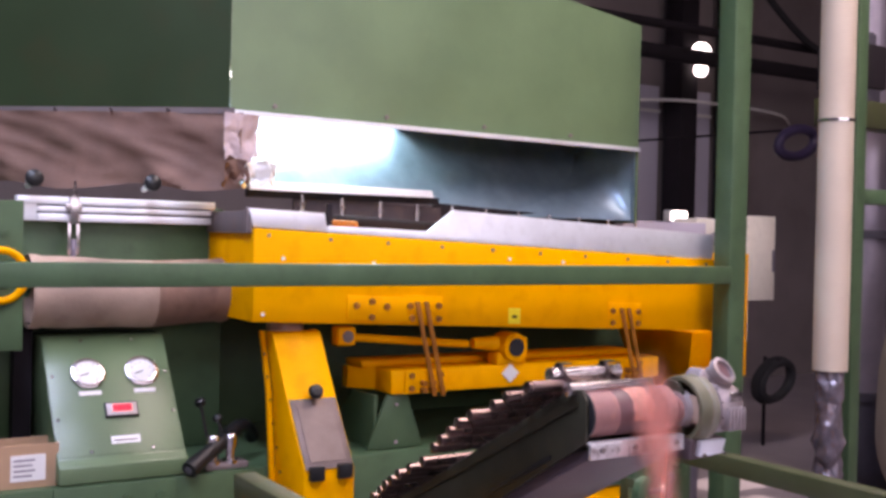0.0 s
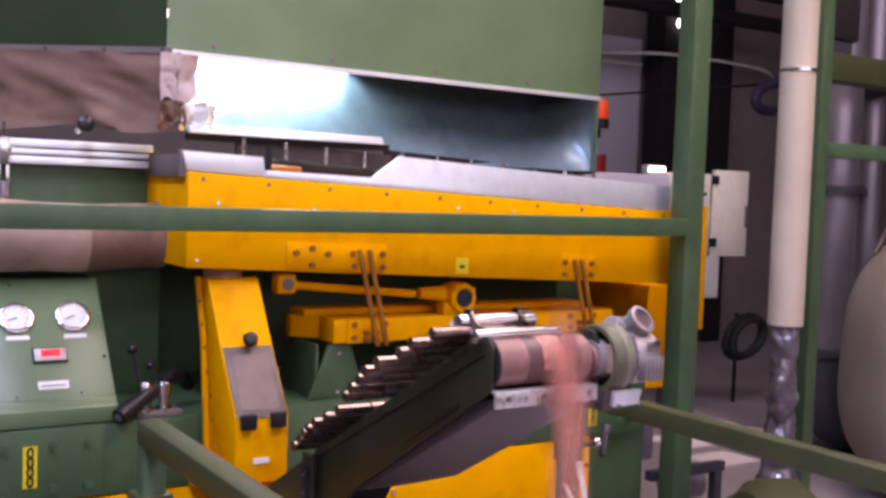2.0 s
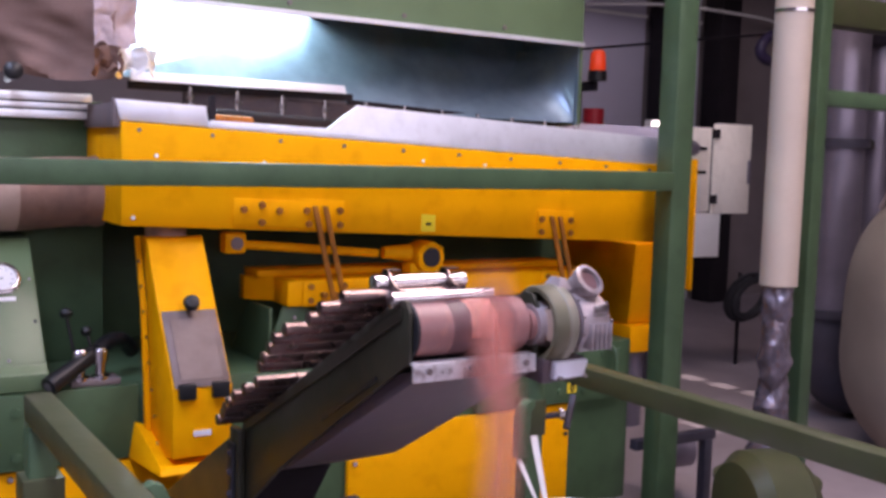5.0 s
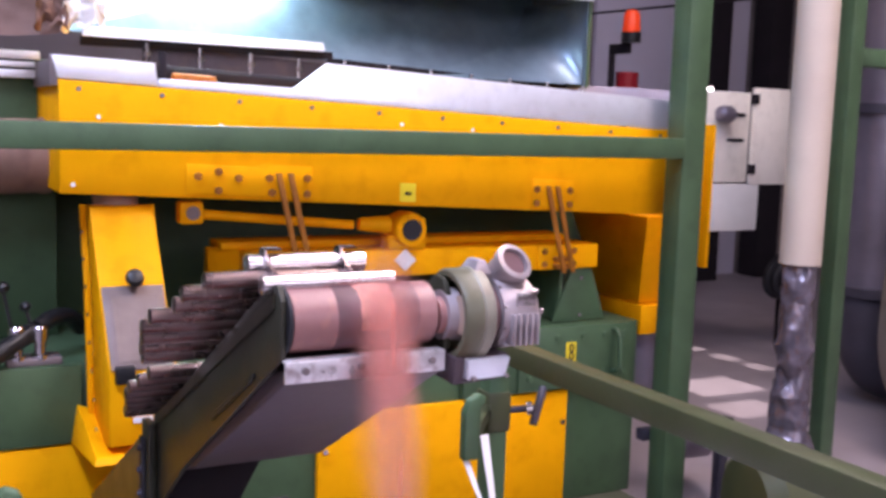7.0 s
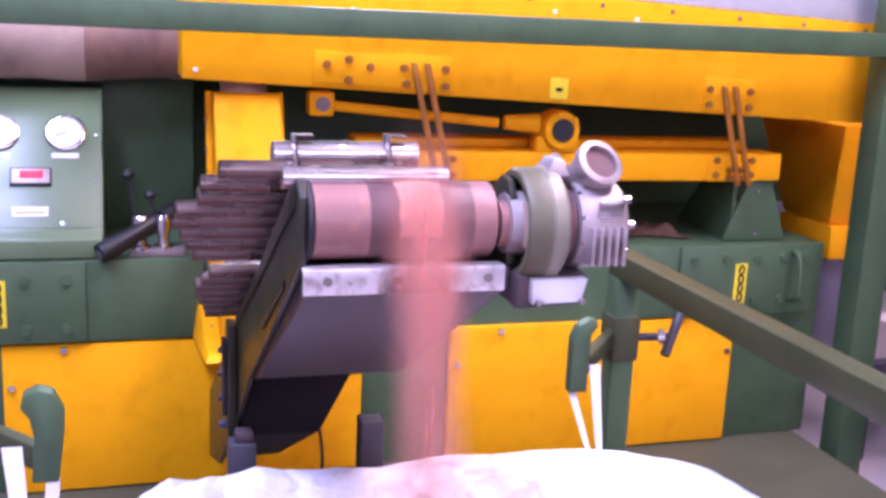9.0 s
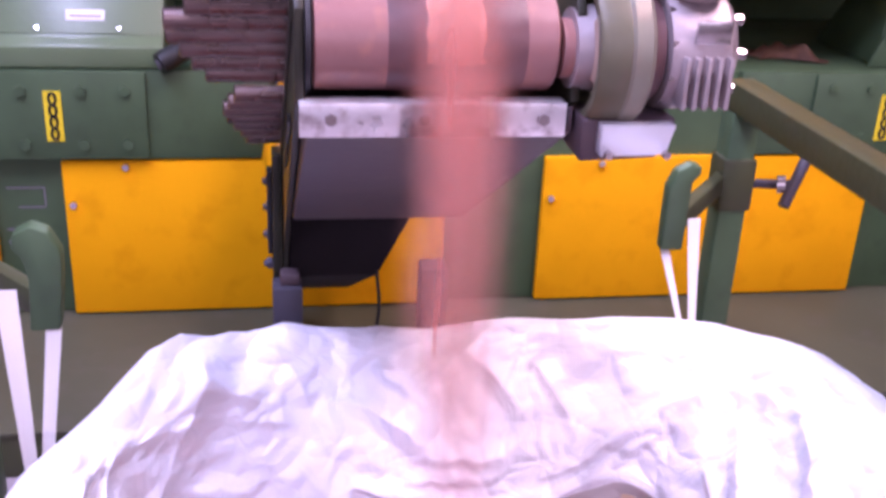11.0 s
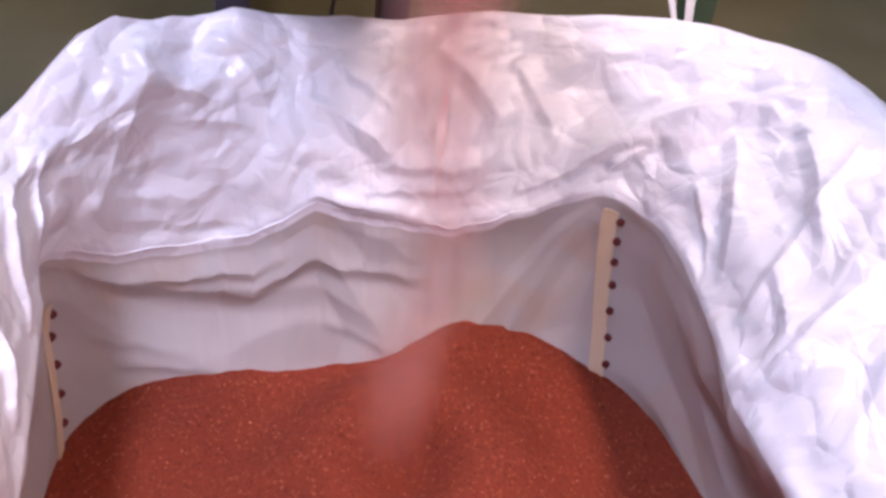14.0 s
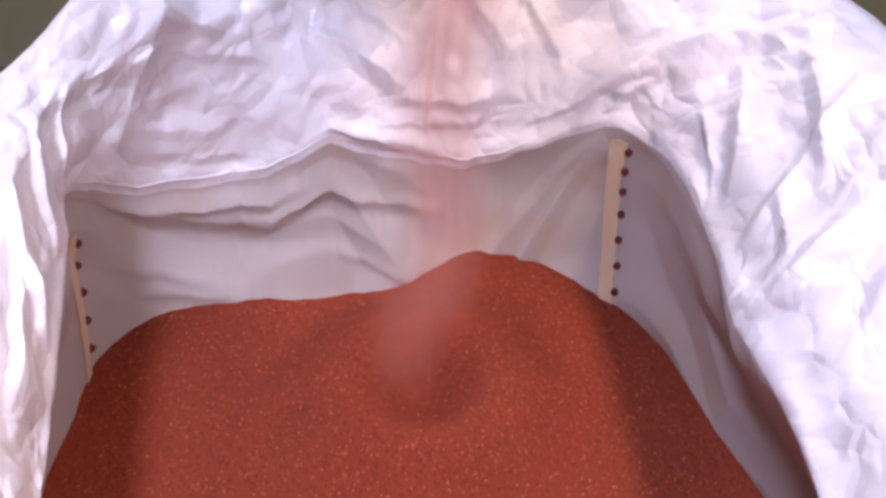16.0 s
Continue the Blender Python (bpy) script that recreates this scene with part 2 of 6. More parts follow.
def box(x0, x1, y0, y1, z0, z1, bev=0.004, seg=2):
    bm = bmesh.new()
    bmesh.ops.create_cube(bm, size=1)
    for v in bm.verts:
        v.co = Vector(((x0 + x1) / 2 + v.co.x * (x1 - x0), (y0 + y1) / 2 + v.co.y * (y1 - y0), (z0 + z1) / 2 + v.co.z * (z1 - z0)))
    return bevelled(bm, bev, seg=seg)


def prism(poly, axis, lo, hi, bev=0.003):
    """A polygon in the plane across axis (given by its two other coordinates, in order), from lo to hi along it."""
    bm = bmesh.new()

    def place(p, d):
        return {"x": (d, p[0], p[1]), "y": (p[0], d, p[1]), "z": (p[0], p[1], d)}[axis]
    a = [bm.verts.new(place(p, lo)) for p in poly]
    b = [bm.verts.new(place(p, hi)) for p in poly]
    bm.faces.new(a)
    bm.faces.new(b[::-1])
    n = len(poly)
    for i in range(n):
        bm.faces.new((a[i], b[i], b[(i + 1) % n], a[(i + 1) % n]))
    bmesh.ops.recalc_face_normals(bm, faces=bm.faces)
    return bevelled(bm, bev)


def hexa(bottom, top, bev=0.003):
    """A solid between two four-cornered faces."""
    bm = bmesh.new()
    a = [bm.verts.new(p) for p in bottom]
    b = [bm.verts.new(p) for p in top]
    bm.faces.new(a[::-1])
    bm.faces.new(b)
    for i in range(4):
        bm.faces.new((a[i], a[(i + 1) % 4], b[(i + 1) % 4], b[i]))
    bmesh.ops.recalc_face_normals(bm, faces=bm.faces)
    return bevelled(bm, bev)


def rod(p0, p1, r, seg=20, bev=0.0, r1=None):
    """A round bar from p0 to p1."""
    p0, p1 = Vector(p0), Vector(p1)
    bm = bmesh.new()
    bmesh.ops.create_cone(bm, cap_ends=True, segments=seg, radius1=r, radius2=r if r1 is None else r1, depth=(p1 - p0).length)
    turn = (p1 - p0).to_track_quat("Z", "Y").to_matrix().to_4x4()
    if bev:
        bevelled(bm, bev, [e for e in bm.edges if all(len(f.verts) > 4 or True for f in e.link_faces) and any(len(f.verts) > 4 for f in e.link_faces)])
    bmesh.ops.transform(bm, matrix=Matrix.Translation((p0 + p1) / 2) @ turn, verts=bm.verts)
    return bm


def lathe(profile, p0, p1, seg=32):
    """A turned body: profile of (distance along p0 to p1, radius)."""
    p0, p1 = Vector(p0), Vector(p1)
    turn = Matrix.Translation(p0) @ (p1 - p0).to_track_quat("Z", "Y").to_matrix().to_4x4()
    bm = bmesh.new()
    rings = []
    for d, r in profile:
        rings.append([bm.verts.new(turn @ Vector((max(r, 1e-4) * math.cos(a), max(r, 1e-4) * math.sin(a), d))) for a in [2 * math.pi * i / seg for i in range(seg)]])
    for a, b in zip(rings, rings[1:]):
        for i in range(seg):
            bm.faces.new((a[i], a[(i + 1) % seg], b[(i + 1) % seg], b[i]))
    bm.faces.new(rings[0][::-1])
    bm.faces.new(rings[-1])
    return bm


def pipe(points, r, seg=12):
    """A bent round bar or hose along smooth points."""
    pts = [Vector(p) for p in points]
    dense = []
    for i in range(len(pts) - 1):
        a, b, c, d = pts[max(i - 1, 0)], pts[i], pts[i + 1], pts[min(i + 2, len(pts) - 1)]
        for k in range(6):
            t = k / 6
            dense.append(0.5 * ((2 * b) + (c - a) * t + (2 * a - 5 * b + 4 * c - d) * t * t + (3 * b - a - 3 * c + d) * t ** 3))
    dense.append(pts[-1])
    bm = bmesh.new()
    rings, up = [], Vector((0.13, 0.31, 0.94))
    for i, p in enumerate(dense):
        d = (dense[min(i + 1, len(dense) - 1)] - dense[max(i - 1, 0)]).normalized()
        s = d.cross(up).normalized()
        up2 = s.cross(d)
        rings.append([bm.verts.new(p + r * (math.cos(2 * math.pi * k / seg) * s + math.sin(2 * math.pi * k / seg) * up2)) for k in range(seg)])
    for a, b in zip(rings, rings[1:]):
        for i in range(seg):
            bm.faces.new((a[i], a[(i + 1) % seg], b[(i + 1) % seg], b[i]))
    bm.faces.new(rings[0][::-1])
    bm.faces.new(rings[-1])
    return bm


def sheet(rows, thick=0.0, mat_fold=None):
    """A skin through rows of points."""
    bm = bmesh.new()
    vs = [[bm.verts.new(p) for p in r] for r in rows]
    for a, b in zip(vs, vs[1:]):
        for i in range(len(a) - 1):
            bm.faces.new((a[i], a[i + 1], b[i + 1], b[i]))
    if thick:
        bmesh.ops.recalc_face_normals(bm, faces=bm.faces)
        bmesh.ops.solidify(bm, geom=list(bm.faces), thickness=thick)
    return bm


def bolts(name, parent, places, way, r=0.009, h=0.007, mat=STEEL):
    """Hexagon bolt heads, one mesh shared, each a part."""
    way = Vector(way).normalized()
    first = None
    for p in places:
        if first is None:
            bm = rod((0, 0, 0), way * h, r, 6)
            first = finish(name, bm, mat, False)
        ob = new(name, first)
        ob.parent = parent
        ob.location = Vector(p) - BASE[parent]
        BASE[ob] = BASE[parent]


def height(i, j, seed):
    return noise.cell(Vector((i + 0.5, j + 0.5, seed)))


def crumple(u, v, turn, cell, aspect, seed):
    """Crumpled sheet: flat three-cornered facets of random tilt that meet in sharp creases, about -1 to 1."""
    w = noise.noise(Vector((u * 4, v * 4, seed)))
    e = noise.noise(Vector((u * 4, v * 4, seed + 31)))
    c, d = math.cos(turn), math.sin(turn)
    p, q = (c * u + d * v) / (cell * aspect) + 0.55 * w, (-d * u + c * v) / cell + 0.55 * e
    k = (p + q) * 0.366
    i, j = math.floor(p + k), math.floor(q + k)
    f, g = p + k - i, q + k - j
    h0, h2 = height(i, j, seed), height(i + 1, j + 1, seed)
    if f > g:
        h1 = height(i + 1, j, seed)
        return 2 * (h0 + (h1 - h0) * f + (h2 - h1) * g) - 1
    h1 = height(i, j + 1, seed)
    return 2 * (h0 + (h1 - h0) * g + (h2 - h1) * f) - 1


# ---------------------------------------------------------------- hall
def build_hall():
    single("floor", box(-8, 14, -9, 6.2, -0.2, 0, 0), FLOOR, "dusty grey concrete factory floor", "floor", (0, 0, 0), kind="structure")
    # gaps are added out of view so the sun lays patches on the floor
    single("wall_north", merged(box(-8, 3.86, 6, 6.05, 0, 6.5, 0), box(4.6, 4.95, 6, 6.05, 0, 6.5, 0), box(5.1, 14, 6, 6.05, 0, 6.5, 0), box(3.86, 4.6, 6, 6.05, 0, 3.26, 0), box(3.86, 4.02, 6, 6.05, 3.26, 3.62, 0), box(3.86, 4.6, 6, 6.05, 3.62, 3.7, 0), box(4.28, 4.6, 6, 6.05, 3.7, 4.0, 0), box(3.86, 4.6, 6, 6.05, 4.0, 6.5, 0),
           *(box(4.95, 5.1, 6, 6.05, a, b, 0) for a, b in ((0, 2.54), (2.72, 2.8), (3.02, 3.07), (3.28, 3.33), (3.5, 6.5)))), WALL, "grey concrete wall with gaps added for the sun patches", "wall", (0, 6.1, 0), kind="structure")
    single("wall_west", box(-8.2, -8, -9, 6.2, 0, 6.5, 0), WALL, "plain grey concrete wall", "wall", (-8.1, 0, 0), kind="structure")
    single("wall_east", box(14, 14.2, -9, 6.2, 0, 6.5, 0), WALL, "plain grey concrete wall", "wall", (14.1, 0, 0), kind="structure")
    # the unseen wall behind the walker, its long band of openings added for light
    single("wall_south", merged(box(-8, 14, -9.2, -9, 0, 2.7, 0), box(-8, 14, -9.2, -9, 5.3, 6.5, 0), box(-8, -4.5, -9.2, -9, 2.7, 5.3, 0), box(6.5, 14, -9.2, -9, 2.7, 5.3, 0)),
           WALL, "unseen concrete wall with an added band of openings", "wall", (0, -9.1, 0), kind="structure")
    single("ceiling", box(-8.2, 14.2, -9.2, 6.2, 6.5, 6.7, 0), WALLW, "pale sheet metal hall ceiling", "ceiling", (0, 0, 6.5), kind="structure")
    for i in range(5):
        x = -7.2 + 4.2 * i
        single("roof_beam", box(x, x + 0.16, -9, 6, 6.0, 6.46, 0.01), DARKPIPE, "dark steel roof beam", "beam", (x, 0, 6.0), kind="structure")


build_hall()


# ---------------------------------------------------------------- machine base
def build_base():
    t = thing("separator_machine", (0.9, 0.6, 0.138), "dark green separator machine with yellow doors and bolted covers", "machine")
    part("body", merged(box(-1.6, 2.38, 0.03, 1.6, 0.14, 0.9, 0.006), box(1.5, 2.32, -0.005, 0.03, 0.64, 0.905, 0.003), box(-1.6, 0.06, -0.005, 0.03, 0.64, 0.9, 0.003)), GREEN, t)
    part("rear_body", merged(box(-1.6, 0.06, 0.5, 1.9, 0.9, 1.9, 0.006), box(0.06, 2.9, 0.9, 1.9, 0.9, 1.44, 0.006)), GREEN, t)
    for nm, x0, x1 in (("door", -0.545, 0.585), ("door", 0.895, 2.005), ("door", -1.55, -0.745)):
        d = part(nm, box(x0, x1, 0.0, 0.028, 0.145, 0.632, 0.004), YELLOW, t, "scuffed yellow sheet metal door")
        bolts("screw", d, [(x0 + 0.025, -0.0, 0.5), (x0 + 0.18, 0, 0.615), (x1 - 0.025, 0, 0.5)], (0, -1, 0), 0.011, 0.012)
    # pale painted box outline and marks on the narrow panel between two doors
    mark = part("paint_mark", merged(box(-0.71, -0.602, 0.0275, 0.03, 0.541, 0.545, 0), box(-0.606, -0.602, 0.0275, 0.03, 0.485, 0.541, 0), box(-0.68, -0.606, 0.0275, 0.03, 0.481, 0.485, 0)), PIPE, t, "pale painted outline with unreadable marks")
    for z, x1 in ((0.41, -0.66), (0.37, -0.645)):
        part("text_bar", box(-0.72, x1, 0.0275, 0.03, z, z + 0.006, 0), PIPE, mark)
    return t


base = build_base()
pl = thing("machine_plinth", (0, 0, 0), "worn grey green steel plinth plate on the floor", "plinth")
part("top_plate", box(-2.2, 2.34, -0.65, 1.9, 0.126, 0.138, 0.003), PLINTH, pl)
part("front_skirt", box(-2.2, 2.34, -0.64, -0.6, 0.0, 0.126, 0.003), GREEND, pl)
part("end_skirt", box(2.3, 2.335, -0.6, 1.9, 0.0, 0.126, 0.003), GREEND, pl)


# ---------------------------------------------------------------- shaking tray
def zs(x):
    """Fall of the tray along its length."""
    return -0.041 * x


def sloped(x0, x1, y0, y1, z0, z1, bev=0.004):
    return hexa([(x0, y0, z0 + zs(x0)), (x1, y0, z0 + zs(x1)), (x1, y1, z0 + zs(x1)), (x0, y1, z0 + zs(x0))],
                [(x0, y0, z1 + zs(x0)), (x1, y0, z1 + zs(x1)), (x1, y1, z1 + zs(x1)), (x0, y1, z1 + zs(x0))], bev)


def build_tray():
    t = thing("shaking_separator", (1.25, 0.6, 1.4), "yellow shaking separator tray with galvanised edge plates", "separator")
    part("trough", sloped(0.0, 2.5, 0.0, 1.1, 1.46, 1.82), YELLOW, t)
    # edge plates standing on the rim
    part("edge_plate", prism([(-0.0, 1.825), (0.315, 1.812), (0.3, 1.885), (-0.018, 1.895)], "y", 0.012, 0.024, 0.001), GALV, t, "bent galvanised edge plate")
    part("edge_plate", prism([(0.31, 1.81), (2.47, 1.722), (2.47, 1.845), (0.905, 1.918), (0.78, 1.825), (0.315, 1.836)], "y", 0.006, 0.018, 0.001), GALV, t, "galvanised edge plate with a sloping step")
    part("end_plate", sloped(-0.012, 0.0, 0.02, 1.05, 1.8, 1.885, 0.001), DULL, t, "dull grey end plate")
    part("mount_plate", sloped(0.4, 0.82, -0.008, 0.0, 1.475, 1.575, 0.002), YELLOW, t)
    return t


tray = build_tray()


def build_hood():
    t = thing("extraction_hood", (1.2, 0.9, 2.0), "big green sheet metal hood over the separator", "hood")
    f = [(0.02, 0.34), (2.36, 0.45)]
    part("front_panel", hexa([(0.02, 0.34, 2.3), (2.36, 0.45, 2.3), (2.36, 0.453, 2.3), (0.02, 0.343, 2.3)], [(0.02, 0.34, 3.25), (2.36, 0.45, 2.96), (2.36, 0.453, 2.96), (0.02, 0.343, 3.25)], 0), GREENL, t)
    part("side_panel", hexa([(0.018, 0.34, 2.3), (-1.5, 1.6, 2.3), (-1.5, 1.61, 2.3), (0.018, 0.35, 2.3)], [(0.018, 0.34, 3.3), (-1.5, 1.6, 3.3), (-1.5, 1.61, 3.3), (0.018, 0.35, 3.3)], 0), SHADEGREEN, t, "dark olive green side panel, shade put into its colour")
    part("end_panel", hexa([(2.36, 0.45, 1.9), (2.36, 1.7, 1.9), (2.35, 1.7, 1.9), (2.35, 0.45, 1.9)], [(2.36, 0.45, 2.96), (2.36, 1.7, 2.96), (2.35, 1.7, 2.96), (2.35, 0.45, 2.96)], 0), GREENL, t)
    part("roof", hexa([(0.02, 0.35, 3.24), (2.36, 0.46, 2.955), (2.36, 1.7, 2.955), (0.02, 1.7, 3.24)], [(0.02, 0.35, 3.25), (2.36, 0.46, 2.965), (2.36, 1.7, 2.965), (0.02, 1.7, 3.25)], 0), GREENL, t)
    part("end_sheet", hexa([(2.342, 0.46, 1.905), (2.342, 1.6, 1.905), (2.349, 1.6, 1.905), (2.349, 0.46, 1.905)], [(2.342, 0.46, 2.9), (2.342, 1.6, 2.9), (2.349, 1.6, 2.9), (2.349, 0.46, 2.9)], 0), HOODSHEET, t)
    part("slot_lip", hexa([(0.14, 0.4, 1.985), (1.06, 0.42, 1.985), (1.06, 0.43, 1.985), (0.14, 0.41, 1.985)], [(0.14, 0.41, 2.02), (1.06, 0.44, 2.02), (1.06, 0.45, 2.02), (0.14, 0.42, 2.02)], 0.001), GALV, t, "worn galvanised lip over a dark slot")
    # dark strip stands in for the shade inside the open slot
    part("slot", box(0.14, 1.1, 0.44, 0.46, 1.955, 1.985, 0), DARK, t, "dark strip in place of the open slot's shade")
    # second dark strip, shade of the gap along the chute sheet's foot
    part("gap_shade", hexa([(1.1, 0.49, 1.88), (2.33, 0.585, 1.83), (2.33, 0.595, 1.83), (1.1, 0.5, 1.88)], [(1.1, 0.49, 1.965), (2.33, 0.585, 1.912), (2.33, 0.595, 1.912), (1.1, 0.5, 1.965)], 0), DARK, t, "dark strip for the shaded gap below the chute sheet")
    bolts("bolt", t, [(0.22 + 0.55 * i, 0.349 + 0.0259 * i, 2.335) for i in range(4)], (0, -1, 0), 0.011, 0.008, DULL)
    part("lower_edge", hexa([(0.02, 0.325, 2.285), (2.36, 0.435, 2.285), (2.36, 0.448, 2.285), (0.02, 0.338, 2.285)], [(0.02, 0.325, 2.305), (2.36, 0.435, 2.305), (2.36, 0.448, 2.305), (0.02, 0.338, 2.305)], 0), GALV, t, "folded galvanised edge")
    part("back_sheet", hexa([(0.1, 0.43, 2.0), (2.34, 0.6, 1.9), (2.34, 0.605, 1.9), (0.1, 0.435, 2.0)], [(0.1, 1.2, 2.75), (2.34, 1.25, 2.75), (2.34, 1.255, 2.75), (0.1, 1.205, 2.75)], 0), HOODSHEET, t, "sloping galvanised chute sheet")
    rows = []
    for j in range(13):
        z = 1.915 + 0.37 * j / 12
        away = 0.14 + 0.7 * (1 - j / 12)
        far = 2.338 - away
        y = 0.425 + 1.027 * (z - 2.0 + 0.045 * far) + 0.076 * far
        a, c, b = Vector((2.338, 0.475, z)), Vector((2.3, y - 0.02, z)), Vector((far, y, z))
        rows.append([a * (1 - u) ** 2 + c * (2 * u * (1 - u)) + b * u * u for u in [k / 16 for k in range(17)]])
    part("end_bend", sheet(rows), HOODSHEET, t, "sheet bent round to close the chute's end")
    return t


hood = build_hood()


# ---------------------------------------------------------------- guard frame
def build_guard():
    t = thing("guard_frame", (2.46, -0.2, 0), "green square tube guard frame with a long rail", "guard rail")
    part("post", box(2.385, 2.5, -0.19, -0.08, 0, 4.2, 0.008), GREEN, t)
    part("rail", box(-2.2, 2.385, -0.205, -0.145, 1.607, 1.69, 0.006), GREEN, t)
    part("post", box(3.26, 3.34, -0.24, -0.16, 0, 4.2, 0.006), GREEN, t)
    part("rail", box(3.34, 5.2, -0.235, -0.165, 2.03, 2.11, 0.006), GREEN, t)
    return t


build_guard()


def build_stand(x, y0, y1, z, label):
    t = thing("handrail", (x, y0, 0), label, "handrail")
    part("rail", box(x - 0.03, x + 0.03, y1, y0 + 0.03, z - 0.06, z, 0.005), GREEND, t)
    part("post", box(x - 0.03, x + 0.03, y0 - 0.03, y0 + 0.03, 0.0, z - 0.06, 0.005), GREEN, t)
    part("post", box(x - 0.03, x + 0.03, y1, y1 + 0.06, 0.0, z - 0.06, 0.005), GREEND, t)
    return t


build_stand(1.0, -1.05, -2.75, 1.14, "dark olive square tube handrail beside the bag")
build_stand(-0.5, -1.24, -2.75, 1.18, "dark olive square tube handrail on the open side")


# ---------------------------------------------------------------- conveyor
def build_conveyor():
    t = thing("belt_conveyor", (0.22, -1.06, 0), "inclined belt conveyor with dusty grey casing and a driven drum", "conveyor")
    side = [(-1.885, 1.425), (-1.868, 1.448), (-1.84, 1.452), (-1.0, 0.99), (-0.12, 0.5), (-0.12, 0.28), (-0.5, 0.42), (-0.98, 0.74), (-1.26, 0.945), (-1.78, 1.262), (-1.885, 1.325)]
    for x0, nm in ((0.07, "side_plate"), (0.38, "side_plate")):
        sp = part(nm, prism(side if x0 < 0.1 else side[:4] + side[8:], "x", x0, x0 + 0.01, 0.001), SIDEPLATE, t)
        if x0 < 0.1:
            bolts("bolt", sp, [(x0 - 0.001, y, 1.0 - 0.55 * (y + 0.98)) for y in (-1.66, -1.4, -1.18)], (-1, 0, 0), 0.006, 0.005)
    # black strip stands in for the dark open slot in the side plate
    part("slot_strip", hexa([(0.064, -1.76, 1.265), (0.064, -1.5, 1.12), (0.069, -1.5, 1.12), (0.069, -1.76, 1.265)], [(0.064, -1.76, 1.277), (0.064, -1.5, 1.132), (0.069, -1.5, 1.132), (0.069, -1.76, 1.277)], 0.001), BLACK, t)
    part("belly", prism([(-1.885, 1.287), (-1.885, 1.31), (-1.5, 1.2), (-0.98, 0.95), (-1.0, 0.85), (-1.3, 0.955)], "x", 0.082, 0.378, 0.003), CASING, t, "dusty grey brown casing under the belt")
    part("belly_flank", hexa([(0.379, -1.885, 1.29), (0.379, -1.3, 0.958), (0.384, -1.3, 0.958), (0.384, -1.885, 1.29)], [(0.379, -1.885, 1.32), (0.379, -1.25, 1.06), (0.384, -1.25, 1.06), (0.384, -1.885, 1.32)], 0.001), CASING, t)
    part("lower_casing", hexa([(0.082, -0.99, 0.704), (0.265, -0.99, 0.704), (0.265, -0.3, 0.35), (0.082, -0.3, 0.35)], [(0.082, -1.0, 0.895), (0.36, -1.0, 0.895), (0.36, -0.15, 0.44), (0.082, -0.15, 0.44)], 0.004), DARK, t, "black lower casing")
    part("bracket", box(0.048, 0.069, -1.02, -0.95, 0.68, 0.98, 0.004), SIDEPLATE, t)
    part("clamp", box(0.038, 0.048, -1.0, -0.96, 0.76, 0.94, 0.003), RUBBER, t)
    for z in (0.915, 0.86, 0.8, 0.735):
        part("clamp_nut", merged(rod((0.048, -0.985, z), (0.036, -0.985, z), 0.013, 6), rod((0.036, -0.985, z), (0.029, -0.985, z), 0.007, 10)), DARKPIPE, t)
    part("belt", prism([(-1.84, 1.441), (-0.12, 0.485), (-0.12, 0.44), (-1.84, 1.395)], "x", 0.09, 0.365, 0.002), RUBBER, t)
    d = part("drum", lathe([(0, 0.03), (0.001, 0.052), (0.004, 0.056), (0.27, 0.056), (0.273, 0.052), (0.274, 0.03)], (0.088, -1.06, 0.0), (0.362, -1.06, 0.0), 56), DRUM, t, "rubber covered head drum")
    part("worn_band", lathe([(0, 0.05), (0, 0.0563), (0.002, 0.0568), (0.06, 0.0568), (0.1, 0.0568), (0.152, 0.0568), (0.154, 0.0563), (0.154, 0.05)], (0.17, -1.06, 0.0), (0.362, -1.06, 0.0), 56), WORN, d, "dark violet worn band")
    d.location = (0.0, -0.78, 1.385)
    part("drum_rim", lathe([(0, 0.05), (0.0, 0.062), (0.006, 0.062), (0.006, 0.05)], (0.0815, -1.84, 1.385), (0.3, -1.84, 1.385), 40), RUBBER, t)
    lip = part("lip", merged(box(0.074, 0.372, -1.902, -1.894, 1.289, 1.327, 0.001), box(0.074, 0.372, -1.894, -1.87, 1.322, 1.327, 0.001)), LIPSTEEL, t, "bright folded steel lip")
    bolts("bolt", lip, [(0.108, -1.902, 1.31), (0.21, -1.902, 1.31), (0.345, -1.902, 1.31)], (0, -1, 0), 0.007, 0.006, DULL)
    # worm gear unit on the drum's end
    cx, cy, cz = 0.0, -1.84, 1.388
    g = part("gear_unit", lathe([(0, 0.03), (0.0, 0.045), (0.04, 0.05), (0.045, 0.079), (0.072, 0.079), (0.076, 0.07), (0.08, 0.05), (0.098, 0.05), (0.1, 0.066), (0.112, 0.069), (0.168, 0.067), (0.178, 0.058), (0.18, 0.0)], (0.378, cy, cz), (0.6, cy, cz), 44), ALU, t, "cast aluminium worm gear unit")
    part("flange_ring", lathe([(0.026, 0.03), (0.026, 0.066), (0.0, 0.07), (0.0, 0.08), (0.006, 0.084), (0.034, 0.084), (0.034, 0.05)], (0.392, cy, cz), (0.6, cy, cz), 44), OLIVE, g, "olive painted flange ring")
    part("flange_rim", lathe([(0, 0.05), (0, 0.083), (0.004, 0.086), (0.022, 0.086), (0.028, 0.08), (0.028, 0.05)], (0.426, cy, cz), (0.6, cy, cz), 44), WORNCAST, g, "worn grey green flange rim")
    part("cover_block", box(0.395, 0.42, cy - 0.064, cy - 0.03, cz - 0.03, cz + 0.04, 0.004), LEATHER, g, "tan cover block")
